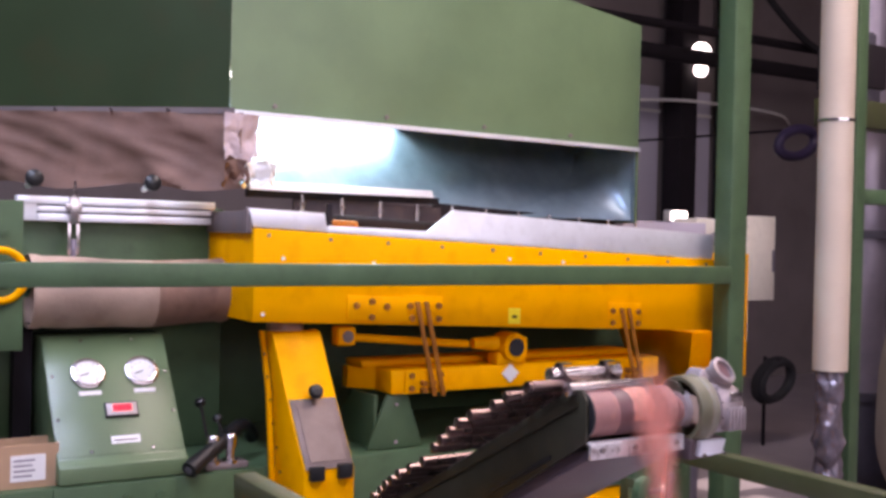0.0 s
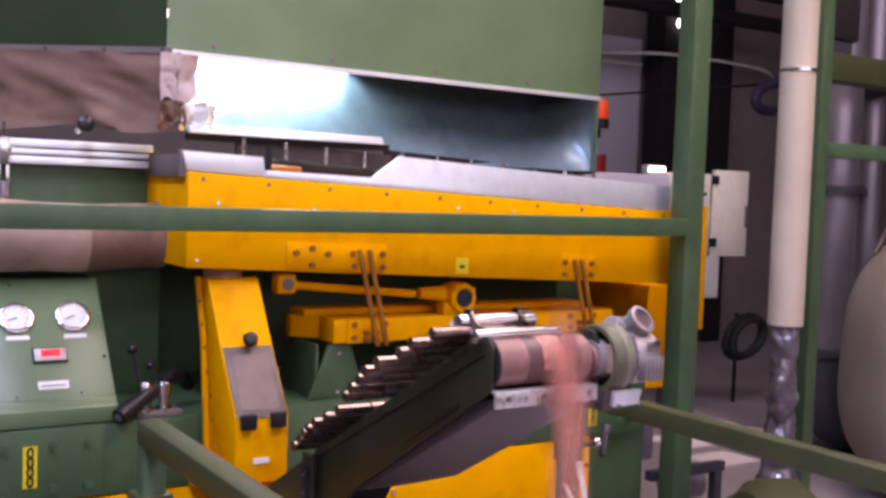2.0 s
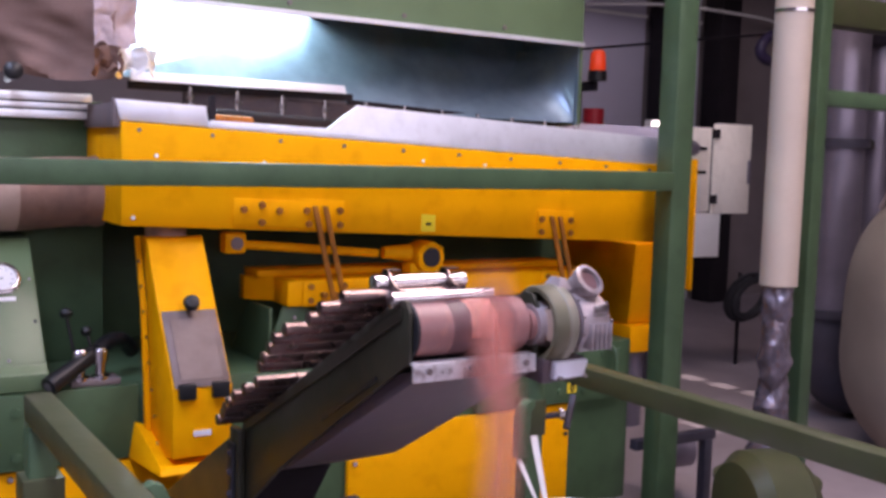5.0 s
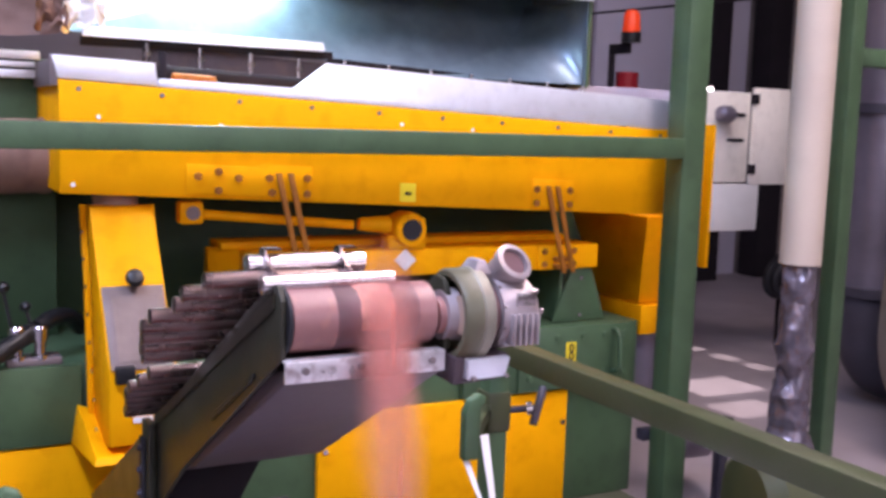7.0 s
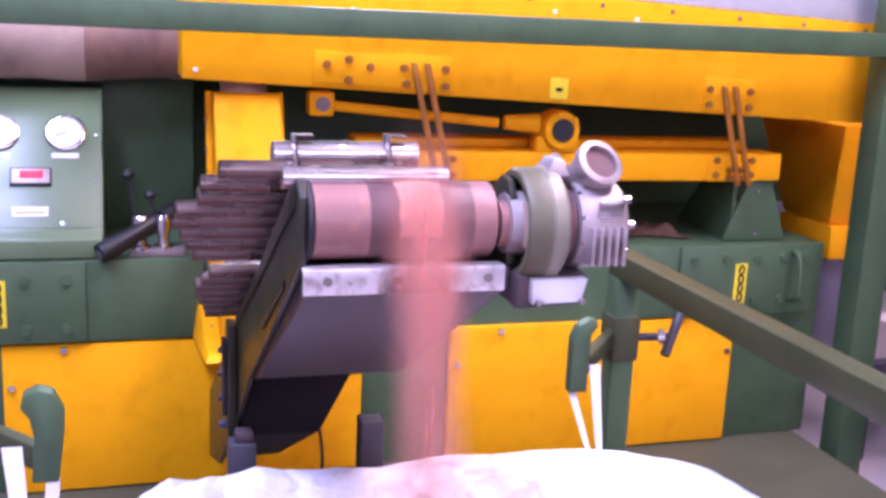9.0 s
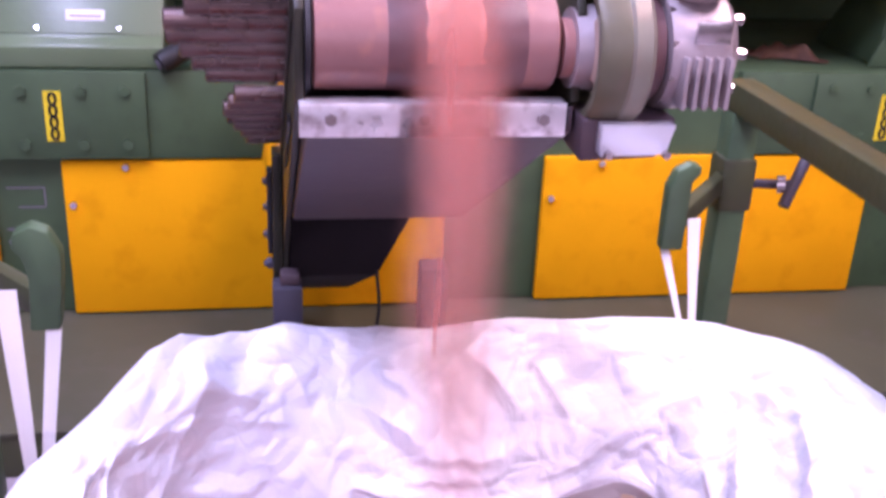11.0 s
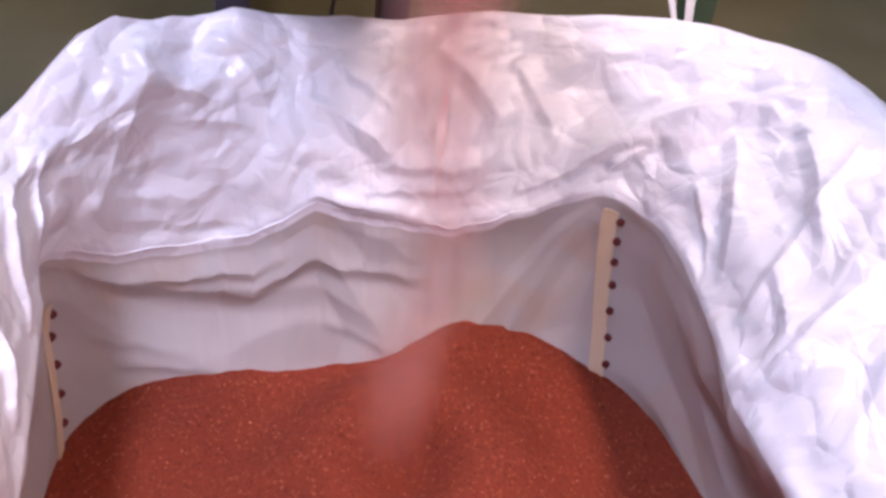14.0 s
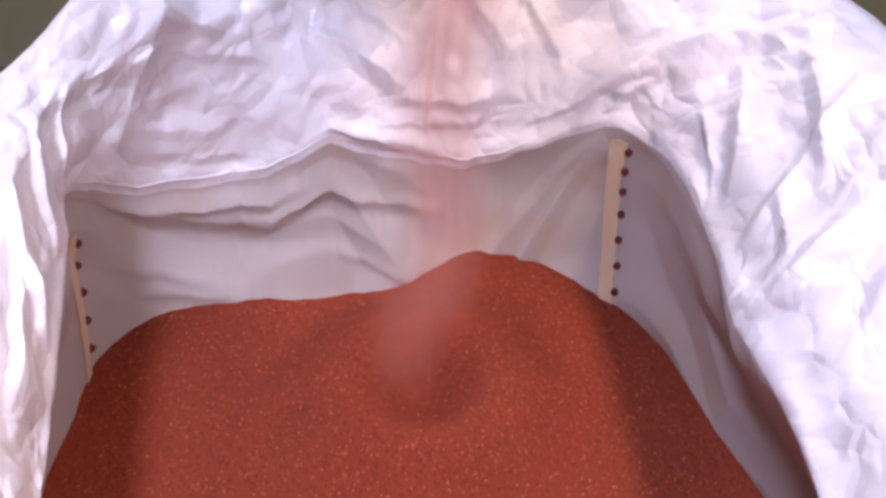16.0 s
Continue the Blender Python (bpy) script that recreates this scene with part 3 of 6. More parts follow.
    part("adapter", lathe([(0, 0.04), (0, 0.062), (0.024, 0.058), (0.026, 0.04)], (0.45, cy, cz), (0.7, cy, cz), 36), WORN, g, "brown recessed adapter")
    part("bearing_cover", lathe([(0, 0.0), (0, 0.034), (0.012, 0.034), (0.012, 0.0)], (0.366, cy, cz), (0.6, cy, cz), 24), DRUM, g)
    part("motor_spigot", lathe([(0, 0.028), (0.02, 0.031), (0.065, 0.032), (0.07, 0.037), (0.085, 0.037), (0.087, 0.033), (0.087, 0.027), (0.076, 0.026), (0.076, 0.0)], (0.5, cy + 0.03, cz + 0.045), (0.512, cy - 0.03, cz + 0.093), 32), ALU, g, "open cast motor flange")
    part("spigot_bore", lathe([(0.0765, 0.0), (0.0765, 0.0255), (0.0785, 0.0255), (0.0785, 0.0)], (0.5, cy + 0.03, cz + 0.045), (0.512, cy - 0.03, cz + 0.093), 24), WORN, g, "dusty violet brown bore")
    for i in range(5):
        z = cz - 0.006
        part("fin", box(0.489 + i * 0.0125, 0.494 + i * 0.0125, cy - 0.081, cy - 0.05, z - 0.045, z + 0.012, 0.001), ALU, g)
    part("name_plate", box(0.5, 0.54, cy - 0.072, cy - 0.066, cz + 0.02, cz + 0.045, 0.001), STEEL, g)
    part("foot", hexa([(0.43, cy - 0.03, cz + 0.075), (0.47, cy - 0.03, cz + 0.075), (0.47, cy + 0.03, cz + 0.075), (0.43, cy + 0.03, cz + 0.075)], [(0.445, cy - 0.02, cz + 0.1), (0.46, cy - 0.02, cz + 0.1), (0.46, cy + 0.02, cz + 0.1), (0.445, cy + 0.02, cz + 0.1)], 0.003), ALU, g)
    bolts("bolt", g, [(0.478, cy - 0.062 * math.cos(a), cz + 0.062 * math.sin(a)) for a in (-0.9, -0.3, 0.3, 0.9, 1.5)], (1, 0, 0), 0.006, 0.012)
    bolts("bolt", g, [(0.558, cy - 0.05 * math.cos(a), cz + 0.05 * math.sin(a)) for a in (-0.9, 0.1, 0.9)], (1, 0, 0), 0.006, 0.01)
    g.location.y -= 0.022
    g.location.z -= 0.006
    m = part("motor_terminal_box", hexa([(0.392, -1.9, 1.258), (0.484, -1.9, 1.262), (0.484, -1.79, 1.266), (0.392, -1.79, 1.262)], [(0.388, -1.912, 1.312), (0.5, -1.912, 1.312), (0.5, -1.79, 1.318), (0.388, -1.79, 1.318)], 0.004), CASING, t, "grey cast terminal box")
    bolts("screw", m, [(0.416, -1.926, 1.276), (0.484, -1.926, 1.276)], (0, -1, 0), 0.005, 0.008)
    part("cover", hexa([(0.41, -1.92, 1.27), (0.488, -1.92, 1.272), (0.488, -1.9, 1.272), (0.41, -1.9, 1.27)], [(0.406, -1.928, 1.31), (0.494, -1.928, 1.31), (0.494, -1.9, 1.31), (0.406, -1.9, 1.31)], 0.003), GALV, m, "pale grey cover")
    part("leg", box(0.045, 0.105, -1.09, -1.03, 0, 0.724, 0.005), DARKPIPE, t)
    part("leg_cap", box(0.06, 0.1, -1.08, -1.04, 0.724, 0.75, 0.006), CASING, t)
    part("cable", pipe([(0.262, -1.0, 0.72), (0.266, -1.03, 0.65), (0.26, -1.03, 0.55), (0.262, -1.0, 0.14)], 0.004, 8), RUBBER, t)
    part("leg", box(0.345, 0.4, -1.09, -1.03, 0, 0.758, 0.005), DARKPIPE, t)
    return t, d


conveyor, drum = build_conveyor()


# ---------------------------------------------------------------- magnet rods over the belt
def build_rods():
    r = 0.0148
    ys = [(-1.895, 0.02), (-1.838, -0.033), (-1.785, -0.056), (-1.733, -0.057), (-1.68, -0.087), (-1.627, -0.09), (-1.57, -0.077), (-1.51, -0.066), (-1.45, -0.05),
          (-1.335, -0.012), (-1.285, -0.024), (-1.24, -0.034), (-1.19, -0.03), (-1.14, -0.02), (-1.09, -0.008), (-1.03, 0.0)]
    t = None
    for i, (y, x0) in enumerate(ys):
        z = 1.44 - 0.547 * (y + 1.86) + 0.022
        x1, lo = x0 + 0.27, x0
        r = 0.0148
        if i == 0:
            y, z, lo, x1, r = -1.825, 1.472, 0.044, 0.265, 0.019
        if t is None:
            t = thing("magnet_rod_bank", (0.1, -1.4, 1.2), "bank of polished steel magnet rods over the conveyor belt", "magnet rods")
        part("rod", merged(lathe([(0, r * 0.8), (0.002, r), (x1 - lo - 0.002, r), (x1 - lo, r * 0.8)], (lo, y + 0.05, z), (x1, y + 0.05, z), 18),
                           lathe([(0, r * 1.0), (0.001, r * 1.03), (0.005, r * 1.03), (0.006, r)], (lo + 0.1, y + 0.05, z), (x1, y + 0.05, z), 18)), RODSTEEL if i else STEEL, t)
    # a second rod beside the top one, and the flat straps that hold both
    r = 0.017
    part("rod", lathe([(0, r * 0.8), (0.002, r), (0.243, r), (0.245, r * 0.8)], (0.05, -1.838, 1.447), (0.4, -1.838, 1.447), 18), STEEL, t)
    for x in (0.075, 0.215):
        part("strap", merged(prism([(-1.85, 1.43), (-1.75, 1.43), (-1.745, 1.475), (-1.76, 1.5), (-1.785, 1.5), (-1.81, 1.475), (-1.85, 1.46)], "x", x, x + 0.004, 0),
                             prism([(-1.787, 1.498), (-1.76, 1.498), (-1.76, 1.501), (-1.787, 1.501)], "x", x, x + 0.03, 0)), RODSTEEL, t, "folded steel plate bracket")
    part("rail", hexa([(0.066, -1.86, 1.41), (0.069, -1.86, 1.41), (0.069, -1.0, 0.97), (0.066, -1.0, 0.97)], [(0.066, -1.86, 1.435), (0.069, -1.86, 1.435), (0.069, -1.0, 0.995), (0.066, -1.0, 0.995)], 0), SIDEPLATE, t)


build_rods()


# ---------------------------------------------------------------- separator drive and supports
def tray_details():
    t = tray
    z = lambda x, dz: 1.46 + zs(x) + dz
    bolts("bolt", t, [(x, -0.008, z(x, dz)) for x, dz in ((0.44, 0.075), (0.51, 0.03), (0.51, 0.095), (0.58, 0.075), (0.69, 0.08), (0.7, 0.03), (0.83, 0.03), (0.83, 0.085), (1.8, 0.03), (1.8, 0.085), (1.96, 0.03), (1.96, 0.085))], (0, -1, 0), 0.014, 0.01, RUSTY)
    bolts("screw", t, [(0.06 + 0.262 * i, 0.0, z(0.06 + 0.262 * i, 0.335)) for i in range(10)], (0, -1, 0), 0.008, 0.004, DULL)
    bolts("screw", t, [(0.12, 0, z(0.12, 0.25)), (0.52, 0, z(0.52, 0.25)), (0.04, 0, z(0.04, 0.03)), (1.2, 0, z(1.2, 0.3)), (1.5, 0, z(1.5, 0.3))], (0, -1, 0), 0.008, 0.004, WHITE)
    part("mount_plate", sloped(0.655, 0.85, -0.007, 0.0, 1.47, 1.585, 0.002), YELLOW, t)
    part("mount_plate", sloped(1.78, 1.98, -0.007, 0.0, 1.47, 1.585, 0.002), YELLOW, t)
    for x in (0.745, 1.875):
        for dx in (-0.022, 0.022):
            zt = 1.46 + zs(x) + 0.1
            part("leaf_spring", hexa([(x + dx + 0.085, -0.02, 1.13), (x + dx + 0.105, -0.02, 1.13), (x + dx + 0.105, -0.008, 1.13), (x + dx + 0.085, -0.008, 1.13)],
                                     [(x + dx - 0.012, -0.022, zt), (x + dx + 0.008, -0.022, zt), (x + dx + 0.008, -0.01, zt), (x + dx - 0.012, -0.01, zt)], 0.002), SPRING, t, "slanting rust stained leaf spring")
    s = part("warning_sticker", sloped(1.2, 1.265, -0.003, 0.0, 1.475, 1.545, 0), SIGN, t, "small yellow warning sticker")
    part("mark", sloped(1.22, 1.245, -0.0045, -0.003, 1.5, 1.512, 0), BLACK, s)
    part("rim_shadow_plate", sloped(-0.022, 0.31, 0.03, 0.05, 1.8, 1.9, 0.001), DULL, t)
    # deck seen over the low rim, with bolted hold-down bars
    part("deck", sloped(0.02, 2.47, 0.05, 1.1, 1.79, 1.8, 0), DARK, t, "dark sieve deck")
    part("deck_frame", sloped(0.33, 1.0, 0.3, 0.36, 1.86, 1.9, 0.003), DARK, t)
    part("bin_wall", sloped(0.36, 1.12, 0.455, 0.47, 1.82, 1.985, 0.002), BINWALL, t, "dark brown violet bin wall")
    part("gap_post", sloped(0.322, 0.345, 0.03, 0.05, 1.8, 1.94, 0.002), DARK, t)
    part("residue", sloped(0.42, 0.58, 0.25, 0.29, 1.85, 1.885, 0.012), RUSTY, t, "rust red scrap of granules")
    for i in range(11):
        x = 0.35 + 0.19 * i
        part("hold_down_bolt", merged(rod((x, 0.34, 1.88 + zs(x)), (x, 0.34, 1.985 + zs(x) + 0.01 * (i > 3)), 0.008, 8), rod((x, 0.34, 1.935 + zs(x) + 0.02 * (i > 3)), (x, 0.34, 1.952 + zs(x) + 0.02 * (i > 3)), 0.016, 6)), STEEL, t)
    part("hold_down_bar", sloped(0.3, 2.3, 0.32, 0.37, 1.88, 1.91, 0.003), RUBBER, t)
    part("end_guard", box(2.71, 2.73, 0.0, 0.35, 1.12, 1.75, 0.003), YELLOW, t)
    part("outlet_flange", rod((0.2, 0.15, 1.41), (0.2, 0.15, 1.46), 0.075, 28), LEATHER, t, "brown cloth outlet sleeve")


tray_details()


def build_rag():
    """A crumpled brown work rag left on the machine."""
    rows = []
    for j in range(25):
        row = []
        for i in range(33):
            u, v = i / 32, j / 24
            bulge = max(0.0, math.sin(math.pi * u) * math.sin(math.pi * v)) ** 0.6
            z = 0.908 + bulge * (0.05 + 0.03 * crumple(u * 0.2, v * 0.15, 0.4, 0.06, 1.5, 61) + 0.012 * crumple(u * 0.2, v * 0.15, -0.6, 0.03, 1.4, 64))
            row.append((1.63 + 0.22 * u + 0.015 * math.sin(9 * v), 0.16 + 0.13 * v + 0.03 * math.sin(5 * u), z))
        rows.append(row)
    single("work_rag", sheet(rows, 0.003), RAG, "crumpled brown work rag lying on the machine", "rag", (1.74, 0.22, 0.908))


RAG = material("brown_leather_cloth", (0.1, 0.045, 0.025), 0.7, var=0.3, scale=25, dirt=(0.03, 0.016, 0.01), dirt_amount=0.6)
build_rag()


def build_counterframe():
    t = thing("drive_frame", (1.4, 0.2, 0.9), "yellow drive frame carried on green triangular feet", "frame")
    part("beam", box(0.65, 2.17, 0.06, 0.22, 1.135, 1.235, 0.006), YELLOW, t)
    part("beam_end", hexa([(0.56, 0.29, 1.14), (0.66, 0.19, 1.14), (0.66, 0.22, 1.14), (0.56, 0.34, 1.14)], [(0.56, 0.29, 1.235), (0.66, 0.19, 1.235), (0.66, 0.22, 1.235), (0.56, 0.34, 1.235)], 0.003), YELLOW, t)
    part("top_flange", box(0.585, 2.1, 0.21, 0.36, 1.235, 1.262, 0.003), YELLOW, t)
    for x in (0.8, 1.95):
        m = part("mount_plate", box(x - 0.09, x + 0.12, 0.05, 0.06, 1.135, 1.235, 0.002), YELLOW, t)
        bolts("bolt", m, [(x + dx, 0.05, z) for dx in (-0.06, 0.085) for z in (1.158, 1.212)], (0, -1, 0), 0.013, 0.01, RUSTY)
        bolts("nut", m, [(x - 0.01 + dx, 0.045, z) for dx in (0, 0.045) for z in (1.15, 1.18)], (0, -1, 0), 0.012, 0.03, RUSTY)
    for x in (0.685, 2.1):
        part("foot", prism([(x - 0.135, 0.905), (x + 0.135, 0.905), (x + 0.055, 1.13), (x - 0.045, 1.13)], "y", 0.08, 0.095, 0.002), GREEN, t)
        part("foot", prism([(0.09, 0.905), (0.5, 0.905), (0.3, 1.13), (0.09, 1.13)], "x", x - 0.1, x - 0.085, 0.002), GREEN, t)
        bolts("bolt", t, [(x, 0.08, 0.93), (x, 0.08, 1.09)], (0, -1, 0), 0.009, 0.006)
    # crank with its bearing
    c = part("bearing_housing", merged(lathe([(0, 0.03), (0, 0.062), (0.02, 0.066), (0.1, 0.066), (0.12, 0.06), (0.12, 0.03)], (1.27, 0.03, 1.315), (1.27, 0.3, 1.315), 32), box(1.19, 1.35, 0.06, 0.14, 1.235, 1.29, 0.008), rod((1.2, 0.09, 1.33), (1.08, 0.1, 1.333), 0.036, 20, r1=0.024)), YELLOW, t, "yellow bearing housing with lugs")
    part("bore", lathe([(0, 0.0), (0, 0.04), (0.01, 0.04), (0.01, 0.0)], (1.27, 0.022, 1.315), (1.27, 0.3, 1.315), 28), RUBBER, c, "black rubber bush")
    bolts("bolt", c, [(1.27 + 0.056 * math.cos(a), 0.03, 1.315 + 0.056 * math.sin(a)) for a in (0.7, 1.9, 3.1)], (0, -1, 0), 0.009, 0.012, YELLOW)
    part("push_rod", rod((0.46, 0.12, 1.378), (1.06, 0.11, 1.33), 0.017, 16), YELLOW, t)
    b = part("rod_end", box(0.4, 0.485, 0.07, 0.14, 1.345, 1.425, 0.012), YELLOW, t)
    part("bush", rod((0.445, 0.065, 1.385), (0.445, 0.14, 1.385), 0.024, 16), DULL, b)
    part("diamond_sign", prism([(1.212, 1.197), (1.257, 1.155), (1.302, 1.197), (1.257, 1.239)], "y", 0.05, 0.058, 0), WHITE, t, "white diamond shaped mark sign")
    return t


build_counterframe()


def build_chute():
    t = thing("yellow_outlet_chute", (0.2, -0.15, 0.64), "yellow sheet metal outlet chute with a hinged inspection flap", "chute")
    L, R = 0.095, 0.3
    prof = [(0.03, 1.415), (-0.12, 1.18), (-0.29, 0.935), (-0.29, 0.7), (-0.02, 0.66), (-0.02, 0.9), (0.02, 1.2), (0.1, 1.415)]
    part("casing", prism(prof, "x", L, R, 0.004), YELLOW, t)
    part("seam_flange", prism([(0.1, 1.415), (0.02, 1.18), (-0.05, 0.68), (-0.03, 0.68), (0.04, 1.18), (0.12, 1.415)], "x", L - 0.02, L, 0.002), YELLOW, t)
    part("seam_flange", prism([(0.1, 1.415), (0.02, 1.18), (-0.05, 0.68), (-0.03, 0.68), (0.04, 1.18), (0.12, 1.415)], "x", R, R + 0.02, 0.002), YELLOW, t)
    part("foot_flange", hexa([(L - 0.05, -0.32, 0.655), (R + 0.03, -0.32, 0.655), (R + 0.03, -0.005, 0.64), (L - 0.07, -0.005, 0.64)], [(L - 0.04, -0.3, 0.675), (R + 0.02, -0.3, 0.675), (R + 0.02, -0.005, 0.66), (L - 0.05, -0.005, 0.77)], 0.003), YELLOW, t)
    bolts("screw", t, [(L - 0.02, 0.05 - 0.035 * i, 1.33 - 0.085 * i) for i in range(8)], (-1, 0, 0), 0.007, 0.006)
    f = part("flap", hexa([(L + 0.006, -0.295, 0.94), (R - 0.006, -0.295, 0.94), (R - 0.006, -0.288, 0.937), (L + 0.006, -0.288, 0.937)], [(L + 0.006, -0.13, 1.175), (R - 0.006, -0.13, 1.175), (R - 0.006, -0.122, 1.17), (L + 0.006, -0.122, 1.17)], 0.001), FLAP, t, "worn grey hinged flap")
    part("window", hexa([(L + 0.03, -0.28, 0.965), (R - 0.03, -0.28, 0.965), (R - 0.03, -0.274, 0.962), (L + 0.03, -0.274, 0.962)], [(L + 0.03, -0.153, 1.147), (R - 0.03, -0.153, 1.147), (R - 0.03, -0.147, 1.144), (L + 0.03, -0.147, 1.144)], 0), FLAP, f, "scratched grey plate")
    k = part("knob", lathe([(0, 0.01), (0.018, 0.01), (0.02, 0.024), (0.034, 0.03), (0.05, 0.024), (0.056, 0.0)], (0.2, -0.125, 1.185), (0.2, -0.2, 1.235), 24), BLACK, f, "round black knob")
    for x in (L + 0.045, R - 0.045):
        h = part("hinge", box(x - 0.03, x + 0.03, -0.315, -0.29, 0.9, 0.955, 0.006), BLACK, f, "black plastic hinge")
    part("type_plate", box(0.165, 0.225, -0.296, -0.29, 0.772, 0.79, 0), PAPER, t, "small white plate with unreadable text")


build_chute()


# ---------------------------------------------------------------- controls
def build_controls():
    t = thing("control_console", (-0.46, 0.2, 0.9), "sloping green control console with two gauges and a red display", "console")
    part("casing", prism([(0.0, 0.905), (0.0, 0.965), (0.03, 0.985), (0.345, 1.395), (0.5, 1.395), (0.5, 0.905)], "x", -0.7, -0.24, 0.005), GREENL, t)
    n = Vector((0, -0.41, 0.315)).normalized()
    u = Vector((0, 0.315, 0.41)).normalized()

    def on(x, s, h=0.0):
        """A place on the sloping face: x, metres up the slope from its foot, and height over it."""
        return Vector((x, 0.03, 0.985)) + u * s + n * h

    def plate(x0, x1, s0, s1, h, mat, name, parent, label=""):
        return part(name, hexa([on(x0, s0), on(x1, s0), on(x1, s1), on(x0, s1)], [on(x0, s0, h), on(x1, s0, h), on(x1, s1, h), on(x0, s1, h)], 0.001), mat, parent, label)
    face = plate(-0.695, -0.245, 0.01, 0.505, 0.003, GREENL, "face_plate", t)
    bolts("screw", face, [on(x, s, 0.003) for x, s in ((-0.56, 0.49), (-0.37, 0.49), (-0.68, 0.34), (-0.68, 0.16), (-0.26, 0.34), (-0.26, 0.17), (-0.58, 0.025), (-0.36, 0.025))], n, 0.006, 0.003)
    for x in (-0.553, -0.352):
        g = part("gauge", lathe([(0, 0.05), (0.0, 0.062), (0.012, 0.064), (0.016, 0.058), (0.016, 0.05), (0.008, 0.048)], on(x, 0.345), on(x, 0.345, 1), 40), STEEL, t, "round pressure gauge with a chrome bezel")
        part("dial", lathe([(0, 0.0), (0, 0.049), (0.002, 0.049), (0.002, 0.0)], on(x, 0.345, 0.008), on(x, 0.345, 1), 32), PAPER, g, "white dial")
        part("needle", hexa([on(x - 0.03, 0.33, 0.0105), on(x + 0.005, 0.343, 0.0105), on(x + 0.005, 0.348, 0.0105), on(x - 0.03, 0.334, 0.0105)], [on(x - 0.03, 0.33, 0.012), on(x + 0.005, 0.343, 0.012), on(x + 0.005, 0.348, 0.012), on(x - 0.03, 0.334, 0.012)], 0), BLACK, g)
        for k in range(9):
            a = radians(-40 + 32.5 * k)
            part("tick", hexa([on(x + math.cos(a) * 0.038 + dx, 0.345 + math.sin(a) * 0.038 + ds, 0.0102) for dx, ds in ((-.002, -.002), (.002, -.002), (.002, .002), (-.002, .002))], [on(x + math.cos(a) * 0.038 + dx, 0.345 + math.sin(a) * 0.038 + ds, 0.0112) for dx, ds in ((-.002, -.002), (.002, -.002), (.002, .002), (-.002, .002))], 0), BLACK, g)
        plate(x - 0.04, x + 0.04, 0.255, 0.272, 0.005, PAPER, "name_plate", t, "small white plate with unreadable text")
    d = plate(-0.512, -0.392, 0.155, 0.215, 0.014, BLACK, "digital_display", t, "digital panel meter with glowing red digits")
    plate(-0.507, -0.397, 0.16, 0.21, 0.0165, ALU, "bezel", d)
    plate(-0.484, -0.416, 0.176, 0.203, 0.0175, GLASS_RED, "screen", d, "glowing red screen")
    for i in range(4):
        plate(-0.48 + i * 0.0165, -0.467 + i * 0.0165, 0.178, 0.2, 0.019, GLASS_RED, "digit", d, "glowing red digit")
    plate(-0.505, -0.4, 0.05, 0.082, 0.005, PAPER, "name_plate", t, "small white plate with unreadable text")
    plate(-0.495, -0.41, 0.06, 0.066, 0.0065, DULL, "text_bar", t)

    c = thing("bolted_cover", (-0.45, -0.01, 0.65), "green bolted cover plate with a yellow chain warning label", "cover")
    part("plate", box(-0.72, -0.293, -0.02, -0.006, 0.645, 0.9, 0.003), GREEN, c)
    bolts("bolt", c, [(x, -0.02, z) for x in (-0.63, -0.47, -0.35) for z in (0.69, 0.845)], (0, -1, 0), 0.017, 0.01, GREEN)
    w = part("warning_label", box(-0.57, -0.523, -0.024, -0.02, 0.7, 0.845, 0), SIGN, c, "yellow label with a black chain symbol")
    for i in range(4):
        z = 0.722 + i * 0.034
        part("chain_link", pipe([(-0.5465 + 0.0095 * math.cos(q), -0.0255, z + 0.016 * math.sin(q)) for q in [math.pi * k / 5 for k in range(11)]], 0.0042, 6), BLACK, w)

    b = thing("bolted_cover", (1.95, -0.01, 0.65), "green bolted cover with chain warning label and handle", "cover")
    part("plate", box(1.745, 2.3, -0.02, -0.006, 0.645, 0.905, 0.003), GREEN, b)
    bolts("bolt", b, [(x, -0.02, z) for x in (1.8, 1.93, 2.06, 2.17, 2.27) for z in (0.7, 0.86)], (0, -1, 0), 0.016, 0.01, GREEN)
    w = part("warning_label", box(1.972, 2.02, -0.024, -0.02, 0.69, 0.84, 0), SIGN, b, "yellow label with a black chain symbol")
    for i in range(4):
        z = 0.714 + i * 0.034
        part("chain_link", pipe([(1.996 + 0.0095 * math.cos(q), -0.0255, z + 0.016 * math.sin(q)) for q in [math.pi * k / 5 for k in range(11)]], 0.0042, 6), BLACK, w)
    part("handle", pipe([(2.21, -0.02, 0.7), (2.21, -0.07, 0.72), (2.21, -0.075, 0.8), (2.21, -0.06, 0.87), (2.21, -0.02, 0.88)], 0.011), GREEN, b)

    l = thing("lever_valve", (-0.15, 0.05, 0.9), "hydraulic lever valve with chrome spools and black knobs", "valve")
    part("block", box(-0.19, -0.02, 0.02, 0.12, 0.9, 0.925, 0.005), DULL, l)
    for x, z in ((-0.155, 0.99), (-0.085, 0.985)):
        part("spool", lathe([(0, 0.032), (0.012, 0.032), (0.016, 0.018), (0.05, 0.02), (0.07, 0.028), (0.1, 0.028), (0.11, 0.018), (0.112, 0)], (x, 0.05, 0.92), (x, 0.05, 1.2), 20), STEEL, l)
    part("lever", rod((-0.165, 0.07, 0.99), (-0.19, 0.1, 1.15), 0.006, 10), BLACK, l)
